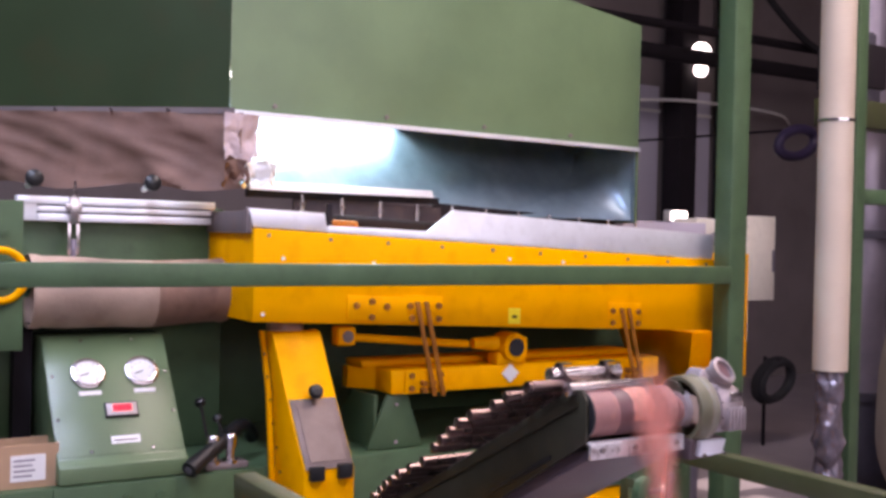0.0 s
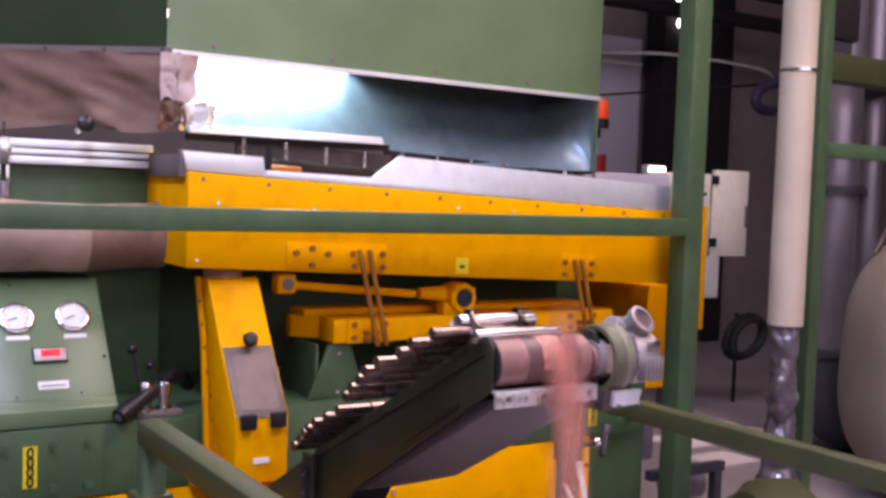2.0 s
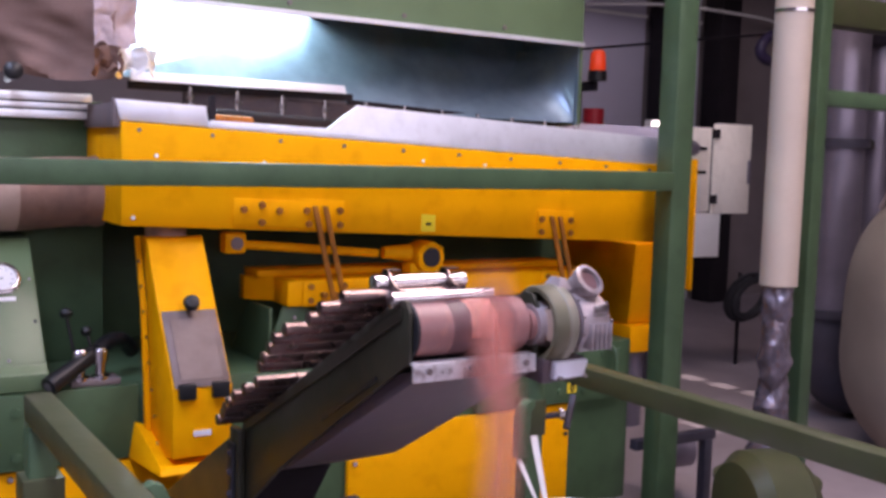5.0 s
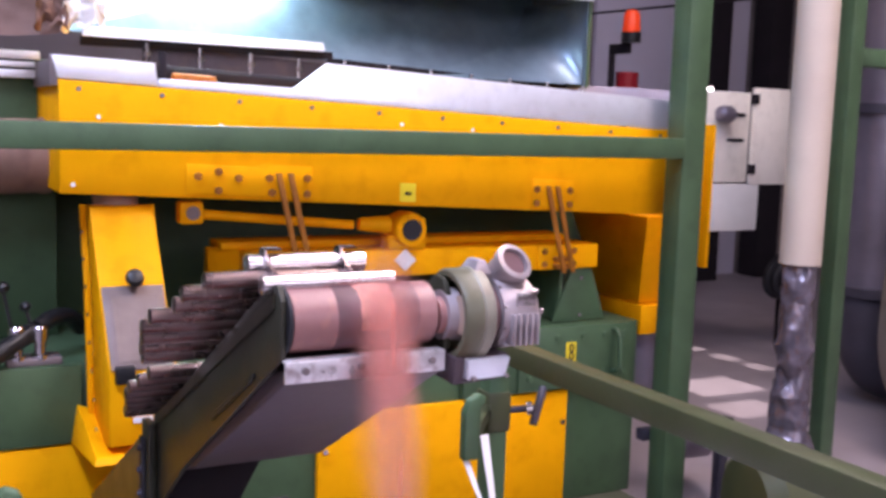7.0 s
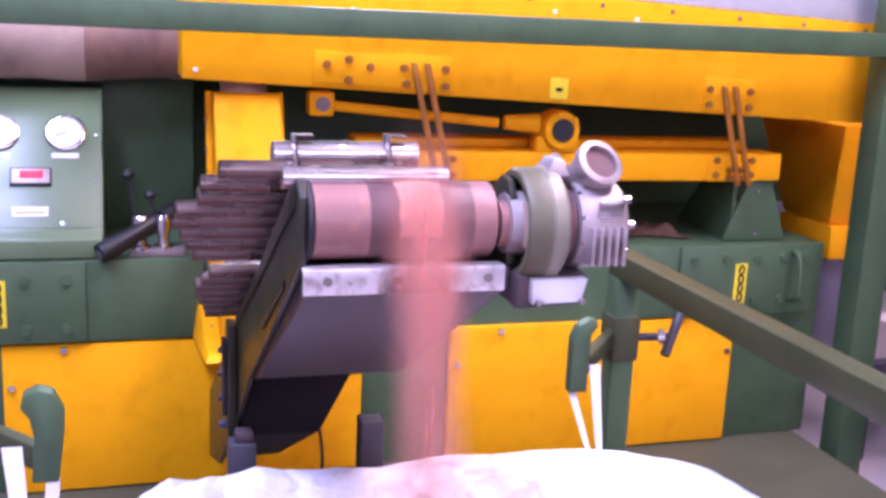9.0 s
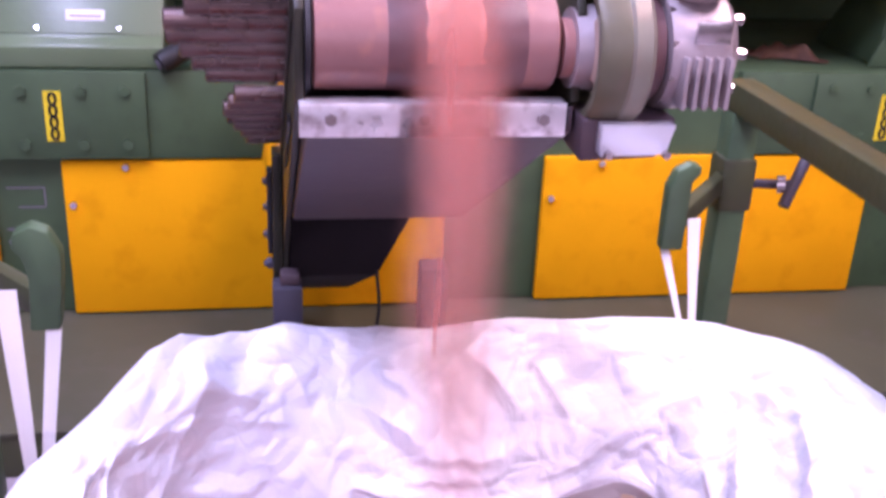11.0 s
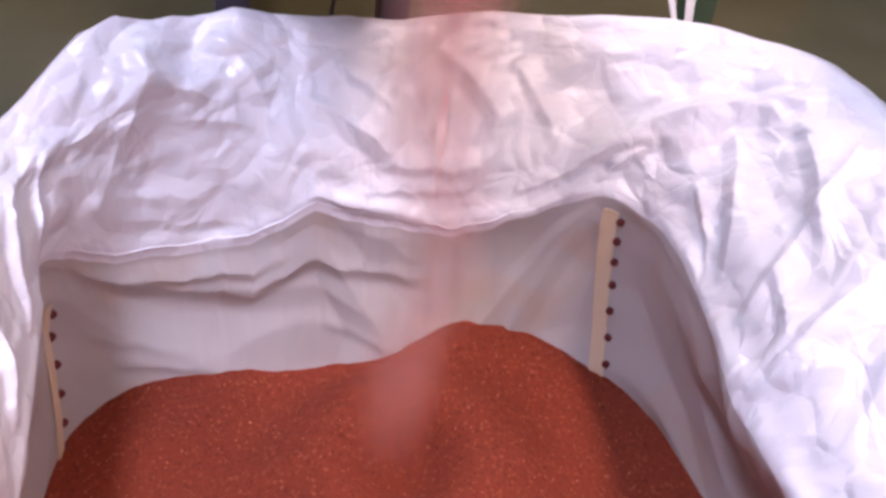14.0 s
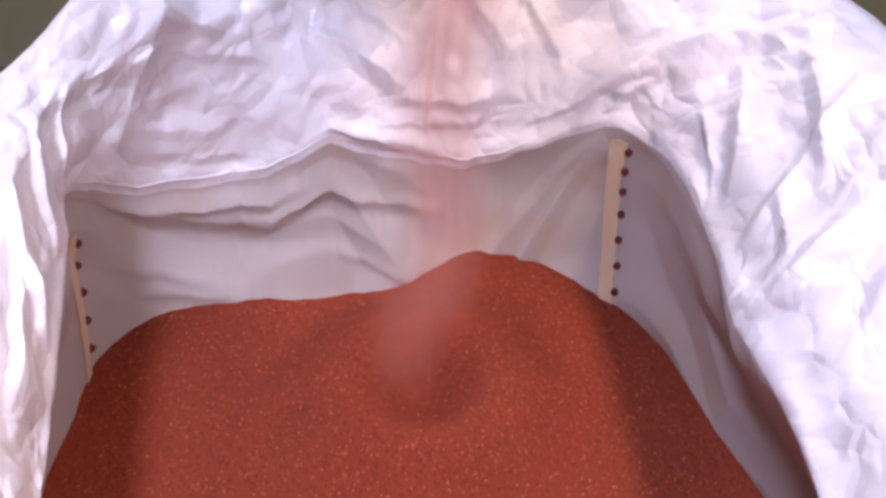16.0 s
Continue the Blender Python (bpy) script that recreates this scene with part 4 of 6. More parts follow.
    part("ball_knob", lathe([(0, 0.0), (0.006, 0.016), (0.02, 0.023), (0.034, 0.016), (0.04, 0.0)], (-0.187, 0.098, 1.13), (-0.193, 0.104, 1.17), 20), BLACK, l)
    part("lever", rod((-0.1, 0.06, 0.98), (-0.122, 0.09, 1.08), 0.006, 10), BLACK, l)
    part("ball_knob", lathe([(0, 0.0), (0.006, 0.014), (0.018, 0.02), (0.03, 0.014), (0.036, 0.0)], (-0.12, 0.088, 1.068), (-0.127, 0.094, 1.1), 20), BLACK, l)
    gr = part("grip_lever", lathe([(0, 0.0), (0.001, 0.031), (0.02, 0.034), (0.13, 0.029), (0.2, 0.032), (0.23, 0.02), (0.23, 0.0)], (-0.275, -0.035, 0.925), (-0.08, 0.08, 1.02), 24), BLACK, l, "thick black grip lever")
    part("boot", pipe([(-0.09, 0.075, 1.012), (-0.04, 0.12, 1.035), (0.02, 0.17, 1.03), (0.07, 0.22, 0.98)], 0.029, 14), BLACK, gr, "bent black rubber boot")
    part("end_cap", lathe([(0, 0.0), (0, 0.016), (0.002, 0.016), (0.002, 0)], (-0.2768, -0.0361, 0.924), (-0.4718, -0.1511, 0.829), 20), PIPE, gr)
    l.location.x += 0.026
    return t


build_controls()


# ---------------------------------------------------------------- upper left of the machine
def build_upper_left():
    t = thing("hood_curtain", (-0.4, 0.6, 1.95), "creased brown tarpaulin curtain under the hood", "curtain")
    rows = []
    a, b = Vector((0.06, 0.31, 0)), Vector((-1.45, 1.5, 0))
    n = 90
    for j in range(22):
        f = j / 21
        row = []
        for i in range(n + 1):
            g = i / n
            p = a + (b - a) * g
            z = 2.29 - f * (0.31 + 0.015 * math.sin(g * 21))
            q = f * 1.15 + g * 3.4 + 0.25 * noise.noise(Vector((g * 5, f * 1.5, 12)))
            w = 0.035 * (1 - abs(2 * (q % 1.0) - 1)) ** 1.6 * min(1, 4 * f) * (0.6 + 0.5 * noise.noise(Vector((g * 4, 0, 3)))) + 0.016 * noise.noise(Vector((g * 14 + f * 5, f * 5, 7))) + 0.05 * f * f
            w += 0.014 * f * f * crumple(g * 1.9, f * 0.31, 1.1, 0.11, 1.8, 17)
            row.append((p.x - 0.62 * w, p.y - 0.78 * w - 0.015, z))
        rows.append(row)
    part("cloth", sheet(rows), TARP, t)
    part("corner_flap", sheet([[(-0.03 + 0.17 * i / 24, 0.282 + 0.05 * i / 24 - 0.03 * (j / 30) * (1 - i / 24) + 0.008 * crumple(i / 24 * 0.17, j * 0.0108, 0.5, 0.07, 1.6, 41) + 0.003 * crumple(i / 24 * 0.17, j * 0.0108, -0.6, 0.024, 1.5, 44),
                                 2.285 - (0.0108 - 0.0012 * math.sin(i * 0.35)) * j) for i in range(25)] for j in range(19)], 0.002), TARPL, t, "pale lilac grey crumpled cloth corner flap")
    for name, x0, wide, mat, words in (("torn_corner", -0.035, 0.1, TARP, "torn brown end of the corner flap"), ("plastic_scrap", 0.05, 0.14, WHITE, "crumpled scrap of white plastic film")):
        part(name, sheet([[(x0 + wide * i / 16 + 0.01 * noise.noise(Vector((i * 0.3, j * 0.4, x0))), 0.27 + 0.02 * crumple(i / 16 * wide, j * 0.008, 0.7, 0.035, 1.3, 51) + 0.012 * math.sin(i * 0.5),
                           2.1 - (0.0075 + 0.0012 * math.sin(i * 0.9 + x0)) * j - 0.03 * abs(i / 16 - 0.6)) for i in range(17)] for j in range(13)], 0.002), mat, t, words)
    part("hem_rail", hexa([(0.03, 0.31, 2.285), (-1.45, 1.53, 2.285), (-1.45, 1.545, 2.285), (0.03, 0.325, 2.285)], [(0.03, 0.31, 2.31), (-1.45, 1.53, 2.31), (-1.45, 1.545, 2.31), (0.03, 0.325, 2.31)], 0), DULL, t)
    bolts("screw", t, [(0.0 - 0.19 * i, 0.325 + 0.155 * i, 2.297) for i in range(7)], (-0.6, -0.8, 0), 0.008, 0.01)

    for x, y in ((-0.29, 0.35), (-0.72, 0.42)):
        k = thing("star_knob", (x, y, 1.97), "black clamping knob on a white stem", "knob")
        part("stem", rod((x, y + 0.12, 1.965), (x, y + 0.02, 1.985), 0.012, 12), WHITE, k)
        part("grip", lathe([(0, 0.01), (0.004, 0.03), (0.03, 0.034), (0.04, 0.02), (0.041, 0)], (x, y + 0.02, 1.985), (x, y - 0.2, 2.03), 14), BLACK, k)

    e = thing("aluminium_rail", (-0.4, 0.45, 1.84), "bright slotted aluminium guide rail on the machine", "guide rail")
    part("profile", merged(box(-0.775, 0.005, 0.46, 0.5, 1.83, 1.925, 0.003), box(-0.775, 0.005, 0.447, 0.46, 1.894, 1.923, 0.003), box(-0.7, 0.005, 0.447, 0.46, 1.866, 1.887, 0.003), box(-0.7, 0.005, 0.447, 0.46, 1.83, 1.859, 0.003)), BRIGHTALU, e)
    for z in (1.8905, 1.8625):
        part("slot", box(-0.7, 0.004, 0.456, 0.4605, z - 0.0035, z + 0.0035, 0), DARK, e)
    c = part("clamp", merged(box(-0.585, -0.55, 0.42, 0.447, 1.82, 1.93, 0.004), box(-0.6, -0.54, 0.425, 0.447, 1.87, 1.9, 0.004)), STEEL, e)
    part("slide", merged(box(-0.592, -0.578, 0.425, 0.44, 1.7, 1.83, 0.003), box(-0.56, -0.546, 0.425, 0.44, 1.7, 1.83, 0.003)), STEEL, c)
    part("slide_block", box(-0.578, -0.56, 0.42, 0.437, 1.68, 1.76, 0.003), PIPE, c)
    part("pin", rod((-0.568, 0.43, 1.93), (-0.566, 0.43, 1.985), 0.005, 8), STEEL, c)

    d = thing("cloth_duct", (-0.38, 0.33, 1.43), "sagging brown cloth duct joining the two machine halves", "duct")
    rows = []
    for j in range(31):
        f = j / 30
        row = []
        for i in range(37):
            a = 2 * math.pi * i / 36
            r = 0.138 - 0.01 * f + 0.007 * noise.noise(Vector((f * 4, math.cos(a) * 1.2, math.sin(a) * 1.2))) + 0.004 * math.sin(f * 60) * (abs(f - 0.5) > 0.42)
            row.append((-0.75 + 0.77 * f, 0.36 + r * math.cos(a), 1.565 - 0.012 * math.sin(math.pi * f) + r * math.sin(a)))
        rows.append(row)
    part("sleeve", sheet(rows[:19]), LEATHER, d)
    part("stained_sleeve", sheet(rows[18:]), STAINED, d, "brown leather sleeve end, stained dark")

    g = thing("side_cabinet", (-1.2, 0.5, 0.9), "green machine cabinet with bolted side", "cabinet")
    part("body", box(-1.6, -0.78, 0.27, 0.5, 1.36, 1.9, 0.006), GREEN, g)
    part("plate", box(-1.6, -0.79, 0.2, 0.27, 1.36, 1.58, 0.005), GREEN, g)
    bolts("bolt", g, [(-0.84, 0.27, 1.78), (-0.78 - 0.13, 0.27, 1.79)], (0, -1, 0), 0.013, 0.009, GREEN)
    # solid dark block stands in for the shade of the open gap
    part("recess", box(-0.78, -0.715, 0.42, 0.5, 0.95, 1.44, 0.0), DARK, g, "dark block in place of a shaded gap")

    h = thing("handwheel", (-0.87, 0.2, 1.63), "small yellow handwheel on the green cabinet", "handwheel")
    part("rim", pipe([(-0.87 + 0.085 * math.cos(a), 0.19, 1.63 + 0.09 * math.sin(a)) for a in [2 * math.pi * k / 14 for k in range(15)]], 0.014), YELLOW, h)
    part("spoke", box(-0.95, -0.79, 0.185, 0.2, 1.62, 1.64, 0.003), YELLOW, h)
    part("hub", rod((-0.87, 0.17, 1.63), (-0.87, 0.27, 1.63), 0.025, 18), YELLOW, h)

    x = thing("cardboard_box", (-0.79, 0.12, 0.9), "open brown cardboard box with a white printed label", "box")
    for x0, x1, y0, y1 in ((-0.9, -0.69, 0.05, 0.056), (-0.9, -0.69, 0.19, 0.196), (-0.696, -0.69, 0.056, 0.19), (-0.9, -0.894, 0.056, 0.19)):
        part("wall", box(x0, x1, y0, y1, 0.9, 1.05, 0), CARDBOARD, x, smooth=False)
    part("bottom", box(-0.894, -0.696, 0.056, 0.19, 0.9, 0.906, 0), CARDBOARD, x, smooth=False)
    p = part("label", box(-0.85, -0.735, 0.047, 0.05, 0.925, 1.015, 0), PAPER, x, "white label with unreadable printing")
    for i in range(4):
        part("text_bar", box(-0.84, -0.78 + 0.01 * (i % 2), 0.0455, 0.047, 0.94 + i * 0.018, 0.946 + i * 0.018, 0), PIPE, p)


build_upper_left()


# ---------------------------------------------------------------- right end of the machine
def build_right_end():
    t = thing("end_outlet", (2.6, 0.4, 0.4), "yellow outlet box with a grey hose under the tray's end", "outlet")
    part("box", hexa([(2.58, 0.28, 0.92), (2.76, 0.28, 0.92), (2.76, 0.6, 0.92), (2.58, 0.6, 0.92)], [(2.54, 0.2, 1.33), (2.76, 0.2, 1.33), (2.76, 0.8, 1.33), (2.54, 0.8, 1.33)], 0.004), YELLOW, t)
    part("collar", box(2.565, 2.77, 0.24, 0.6, 0.78, 0.915, 0.004), YELLOW, t)
    part("hose", lathe([(0, 0.1), (0.03, 0.108), (0.06, 0.1), (0.1, 0.104), (0.2, 0.1), (0.35, 0.098), (0.4, 0.1)], (2.67, 0.4, 0.78), (2.67, 0.4, 0.0), 28), PIPE, t, "grey plastic hose")
    m = thing("motor_frame", (2.62, 0.2, 0), "dark steel frame with a small motor beside the outlet", "frame")
    part("bar", box(2.42, 2.95, 0.0, 0.05, 0.36, 0.41, 0.004), DARKPIPE, m)
    part("leg", box(2.62, 2.67, 0.0, 0.05, 0, 0.36, 0.004), DARKPIPE, m)
    part("leg", box(2.88, 2.93, 0.0, 0.05, 0, 0.36, 0.004), DARKPIPE, m)
    part("motor", lathe([(0, 0.05), (0.02, 0.09), (0.22, 0.09), (0.25, 0.06), (0.25, 0)], (2.75, 0.25, 0.25), (3.1, 0.2, 0.25), 24), PIPE, m)

    j = thing("switch_cabinet", (4.8, 2.2, 1.2), "cream enamelled switch boxes with an open door", "electric box")
    part("body", box(4.55, 5.03, 2.15, 2.4, 1.36, 2.0, 0.008), CREAMBOX, j)
    dd = part("door", box(5.03, 5.42, 2.11, 2.145, 1.345, 2.035, 0.006), CREAMBOX, j, "open cream enamelled door")
    part("catch", box(5.385, 5.405, 2.09, 2.11, 1.58, 1.76, 0.003), PIPE, dd)
    for z in (1.42, 1.92):
        part("hinge", box(5.005, 5.055, 2.09, 2.12, z, z + 0.07, 0.004), DARK, dd)
    part("lower_box", box(4.55, 5.13, 2.12, 2.4, 1.01, 1.345, 0.008), WHITE, j)
    part("cable_gland", lathe([(0, 0.03), (0.02, 0.055), (0.1, 0.06), (0.14, 0.04), (0.14, 0)], (4.66, 2.08, 1.84), (4.9, 2.08, 1.84), 18), PIPE, j)
    for z in (1.84, 1.66):
        part("catch", box(4.82, 4.97, 2.138, 2.15, z - 0.012, z + 0.012, 0.003), DARK, j)
    part("cable_tray", box(2.45, 3.1, 0.66, 0.9, 1.78, 1.92, 0.004), WALLW, j)

    s = thing("support_column", (4.8, 2.5, 0), "grey steel column carrying the switch boxes", "column")
    part("shaft", box(4.7, 4.86, 2.41, 2.55, 0, 1.9, 0.004), DARKPIPE, s)
    b = thing("warning_beacon", (4.7, 3.15, 2.38), "lit orange rotating beacon lamp on a bracket", "beacon")
    part("base", rod((4.7, 3.15, 2.38), (4.7, 3.15, 2.46), 0.078, 24), BLACK, b)
    part("lens", lathe([(0, 0.066), (0.02, 0.07), (0.14, 0.062), (0.17, 0.04), (0.175, 0)], (4.7, 3.15, 2.46), (4.7, 3.15, 3), 28), BEACON, b, "glowing orange plastic dome")
    part("bracket", box(4.68, 4.72, 3.16, 3.4, 2.3, 2.38, 0.003), DARK, b)
    part("stand", box(4.68, 4.72, 3.36, 3.4, 0, 2.3, 0.003), DARK, b)
    r = thing("red_lamp", (4.8, 3.3, 2.0), "dark red signal lamp on a dark pipe", "signal lamp")
    part("body", rod((4.8, 3.3, 1.98), (4.8, 3.3, 2.16), 0.09, 20), material("dark_red_plastic", (0.22, 0.01, 0.015), 0.3), r)
    part("post", rod((4.8, 3.3, 0), (4.8, 3.3, 1.98), 0.03, 10), DARK, r)
    single("black_pipe", pipe([(3.4, 3.2, 1.9), (4.2, 3.3, 1.92), (5.2, 3.4, 1.95), (5.6, 3.42, 1.96), (6.0, 3.45, 1.9)], 0.05), DARK, "black pipe running along the wall", "pipe", (4, 3.3, 1.9))


build_right_end()


# ---------------------------------------------------------------- column, wrapped foot, pipes, wall
def build_column():
    x, y = 2.79, -0.47
    t = thing("pipe_column", (x, y, 0), "cream painted steel pipe column with its foot wrapped in plastic film", "pipe")
    part("tube", rod((x, y, 1.2), (x, y, 5.8), 0.083, 36), CREAM, t)
    part("joint_ring", rod((x, y, 2.4), (x, y, 2.415), 0.088, 36), STEEL, t)
    rows = []
    for j in range(121):
        f = j / 120
        z = 1.25 - f * 0.86
        row = []
        for i in range(81):
            a = 2 * math.pi * i / 80 + 0.6
            g = abs(i - 40) / 40 * 0.26
            r = 0.08 + 0.012 * abs(math.sin(f * 10 + math.sin(f * 5) + 0.25 * math.sin(a))) ** 0.6 + 0.011 * crumple(g, f * 0.86, 0.3, 0.12, 1.5, 51) + 0.005 * crumple(g, f * 0.86, -0.5, 0.06, 1.8, 54) + 0.002 * crumple(g, f * 0.86, 0.9, 0.024, 1.6, 57) + (0.05 * max(0, f - 0.85) / 0.15)
            row.append((x + r * math.cos(a), y + r * math.sin(a), z))
        rows.append(row)
    part("film", sheet(rows), FOIL, t, "crumpled shiny grey plastic film")
    part("foot_flange", lathe([(0, 0.24), (0.02, 0.24), (0.05, 0.19), (0.09, 0.12)], (x, y, 0.3), (x, y, 1), 36), GREEND, t)
    part("stub", rod((x, y, 0.0), (x, y, 0.3), 0.14, 28), GREEND, t)
    h = thing("fan_housing", (2.6, -0.75, 0), "dark olive rounded fan housing on the floor", "housing")
    part("shell", lathe([(0, 0.1), (0.02, 0.2), (0.08, 0.25), (0.26, 0.25), (0.32, 0.2), (0.34, 0.1)], (2.4, -0.62, 0.27), (2.74, -0.72, 0.27), 36), GREEND, h)
    part("base", box(2.4, 2.74, -0.85, -0.5, 0, 0.05, 0.004), GREEND, h)


build_column()


def build_background():
    # grey extraction pipe with clamps and an elbow at its foot
    p = thing("extraction_pipe", (5.02, 1.0, 0), "grey steel extraction pipe with dark clamps and an elbow", "pipe")
    part("tube", rod((5.02, 1.0, 0.75), (5.02, 1.0, 5.8), 0.175, 32), PIPE, p)
    part("clamp", lathe([(0, 0.18), (0, 0.21), (0.06, 0.21), (0.06, 0.18)], (5.02, 1.0, 1.86), (5.02, 1.0, 3), 30), DARKPIPE, p)
    part("clamp", lathe([(0, 0.18), (0, 0.21), (0.06, 0.21), (0.06, 0.18)], (5.02, 1.0, 0.72), (5.02, 1.0, 3), 30), DARKPIPE, p)
    part("clamp_lug", box(5.18, 5.32, 0.93, 0.99, 1.86, 1.92, 0.004), STEEL, p)
    part("clamp", lathe([(0, 0.18), (0, 0.22), (0.08, 0.22), (0.08, 0.18)], (5.02, 1.0, 2.72), (5.02, 1.0, 4), 30), DARKPIPE, p)
    part("elbow", pipe([(5.02, 1.0, 0.75), (5.02, 1.0, 0.45), (5.15, 0.98, 0.25), (5.4, 0.95, 0.2), (6.2, 0.9, 0.2)], 0.185, 24), DARKPIPE, p)
    q = thing("thin_pipe", (5.42, 1.0, 0), "thin grey steel pipe beside the extraction pipe", "pipe")
    part("tube", rod((5.42, 1.0, 0.4), (5.42, 1.0, 5.8), 0.085, 24), PIPE, q)
    part("valve", merged(rod((5.42, 0.9, 1.05), (5.42, 0.75, 1.05), 0.05, 16), box(5.3, 5.52, 0.86, 1.1, 0.95, 1.15, 0.01)), DULL, q)
    part("foot", rod((5.42, 1.0, 0), (5.42, 1.0, 0.4), 0.12, 20), DARK, q)
    single("cross_duct", pipe([(4.95, 0.96, 2.67), (5.2, 0.98, 2.68), (5.6, 1.0, 2.7), (7.0, 1.1, 2.85)], 0.13, 20), DARKPIPE, "dark duct running across to the pipes", "duct", (5, 1, 2.7))
    f = thing("full_bulk_bag", (4.83, -0.25, 0), "full beige bulk bag standing on the floor", "bag")
    rows = []
    for j in range(41):
        f1 = j / 40
        z = 1.75 * f1
        s = 0.78 * (1 - abs(2 * f1 - 0.95) ** 3.2 * 0.55) if f1 < 1 else 0.2
        row = []
        for i in range(61):
            a = 2 * math.pi * i / 60
            r = s * (1 + 0.03 * noise.noise(Vector((math.cos(a) * 1.3, math.sin(a) * 1.3, f1 * 2))))
            row.append((4.83 + r * math.cos(a), -0.25 + r * math.sin(a), z))
        rows.append(row)
    part("sack", merged(sheet(rows), lathe([(0, 0.4), (0.05, 0.3), (0.1, 0.1)], (4.83, -0.25, 1.72), (4.83, -0.25, 2), 30)), material("beige_woven_sack", (0.27, 0.225, 0.185), 0.7, var=0.1, scale=3, fine=200), f)
    for k in range(4):
        a = radians(45 + 90 * k)
        part("lifting_loop", pipe([(4.83 + q * math.cos(a), -0.25 + q * math.sin(a), z) for q, z in ((0.62, 1.5), (0.5, 1.78), (0.42, 1.86), (0.36, 1.78), (0.34, 1.7))], 0.014, 8), DULL, f)
    # far wall: pale door panels, dark steel column, pipes under the roof
    for x0, x1 in ((6.4, 7.72), (8.2, 8.62)):
        d = thing("wall_panel", (x0, 5.98, 0), "pale lilac grey wall panel with a rail", "panel")
        part("sheet", box(x0, x1, 5.93, 5.99, 0.0, 3.75, 0.004), WALLW, d)
        part("rail", box(x0, x1, 5.9, 5.93, 3.42, 3.46, 0.003), WHITE, d)
    c = thing("steel_column", (7.85, 5.7, 0), "dark steel column at the wall", "column")
    part("shaft", box(7.72, 8.0, 5.55, 5.85, 0, 6.4, 0.01), DARK, c)
    c = thing("steel_column", (8.82, 5.7, 0), "dark steel column at the wall", "column")
    part("shaft", box(8.66, 8.98, 5.6, 5.9, 0, 6.4, 0.01), DARK, c)
    single("roof_pipe", merged(rod((2.0, 4.6, 3.85), (13.9, 4.9, 3.95), 0.085, 20), rod((3.0, 4.62, 3.8), (3.0, 4.62, 6.5), 0.02, 8), rod((11, 4.85, 3.9), (11, 4.85, 6.5), 0.02, 8)), DARK, "thick black pipe under the roof", "pipe", (6, 4.7, 3.8))
    single("roof_pipe", merged(rod((2.0, 4.4, 4.1), (13.9, 4.7, 4.2), 0.05, 14), rod((3.0, 4.42, 4.1), (3.0, 4.42, 6.5), 0.02, 8)), DARK, "thin black pipe under the roof", "pipe", (6, 4.5, 4.1))
    single("white_conduit", pipe([(6.5, 5.9, 3.46), (7.2, 5.52, 3.5), (8.0, 5.5, 3.54), (9.4, 5.55, 3.52), (10.2, 5.98, 3.48)], 0.018), WHITE, "thin white conduit along the wall", "conduit", (8, 5.3, 3.2))
    single("hanging_cable", pipe([(7.2, 4.4, 5.2), (8.2, 4.4, 4.4), (9.0, 4.4, 4.1), (9.8, 4.4, 4.6), (10.3, 4.4, 5.6)], 0.04), RUBBER, "black cable sagging below the roof pipes", "cable", (8.5, 4.4, 4.2))
    for z, r in ((4.15, 0.12), (3.93, 0.085)):
        l = thing("far_lamp", (8.0, 5.5, z), "small bright round lamp on the column", "lamp")
        part("bulb", lathe([(0, 0.0), (0.01, r * 0.7), (0.04, r), (0.08, r * 0.7), (0.09, 0)], (8.0, 5.52, z), (7.6, 5.0, z), 20), LAMP, l)
        part("socket", rod((8.0, 5.52, z), (8.0, 5.6, z), 0.05, 12), DARK, l)
    l = thing("far_lamp", (6.72, 4.55, 2.03), "bright floodlight at the foot of the far wall", "lamp")
    part("lens", box(6.61, 6.83, 4.52, 4.54, 1.92, 2.14, 0.02), LAMP, l)
    part("case", box(6.59, 6.85, 4.54, 4.64, 1.9, 2.16, 0.01), WHITE, l)
    part("stand", box(6.7, 6.74, 4.57, 4.61, 0, 1.9, 0.004), DARKPIPE, l)
    h = thing("hose_coil", (5.95, 2.5, 0.4), "black hose coiled on a hook", "hose")
    for k in range(2):
        part("turn", pipe([(5.95 + (0.2 + 0.03 * k) * math.cos(a), 2.5 + 0.05 * k, 0.6 + (0.15 + 0.02 * k) * math.sin(a) + 0.05 * math.cos(a)) for a in [2 * math.pi * i / 14 for i in range(15)]], 0.036), RUBBER, h)
    part("hook", merged(box(5.94, 5.965, 2.63, 2.655, 0, 0.8, 0.003), rod((5.952, 2.64, 0.77), (5.952, 2.48, 0.79), 0.012, 8)), DARK, h)
    h = thing("blue_hose", (6.1, 2.4, 2.7), "dark violet hose loop on the wall", "hose")
    part("turn", pipe([(6.13 + 0.24 * math.cos(a), 2.5, 2.72 + 0.12 * math.sin(a) + 0.04 * math.cos(a)) for a in [2 * math.pi * i / 14 for i in range(15)]], 0.045), VIOLET, h)
    part("hook", merged(rod((6.13, 2.56, 2.84), (6.13, 6.0, 2.9), 0.012, 8), rod((6.13, 2.56, 2.84), (6.13, 2.5, 2.88), 0.012, 8)), DARK, h)
    k = thing("platform_motor", (4.25, 0.5, 2.72), "black drive motor standing on the platform beam", "motor")
    part("case", box(4.1, 4.42, 0.4, 0.7, 2.8, 3.08, 0.02), DARK, k)
    part("foot", box(4.14, 4.38, 0.42, 0.66, 2.72, 2.8, 0.008), DARKPIPE, k)
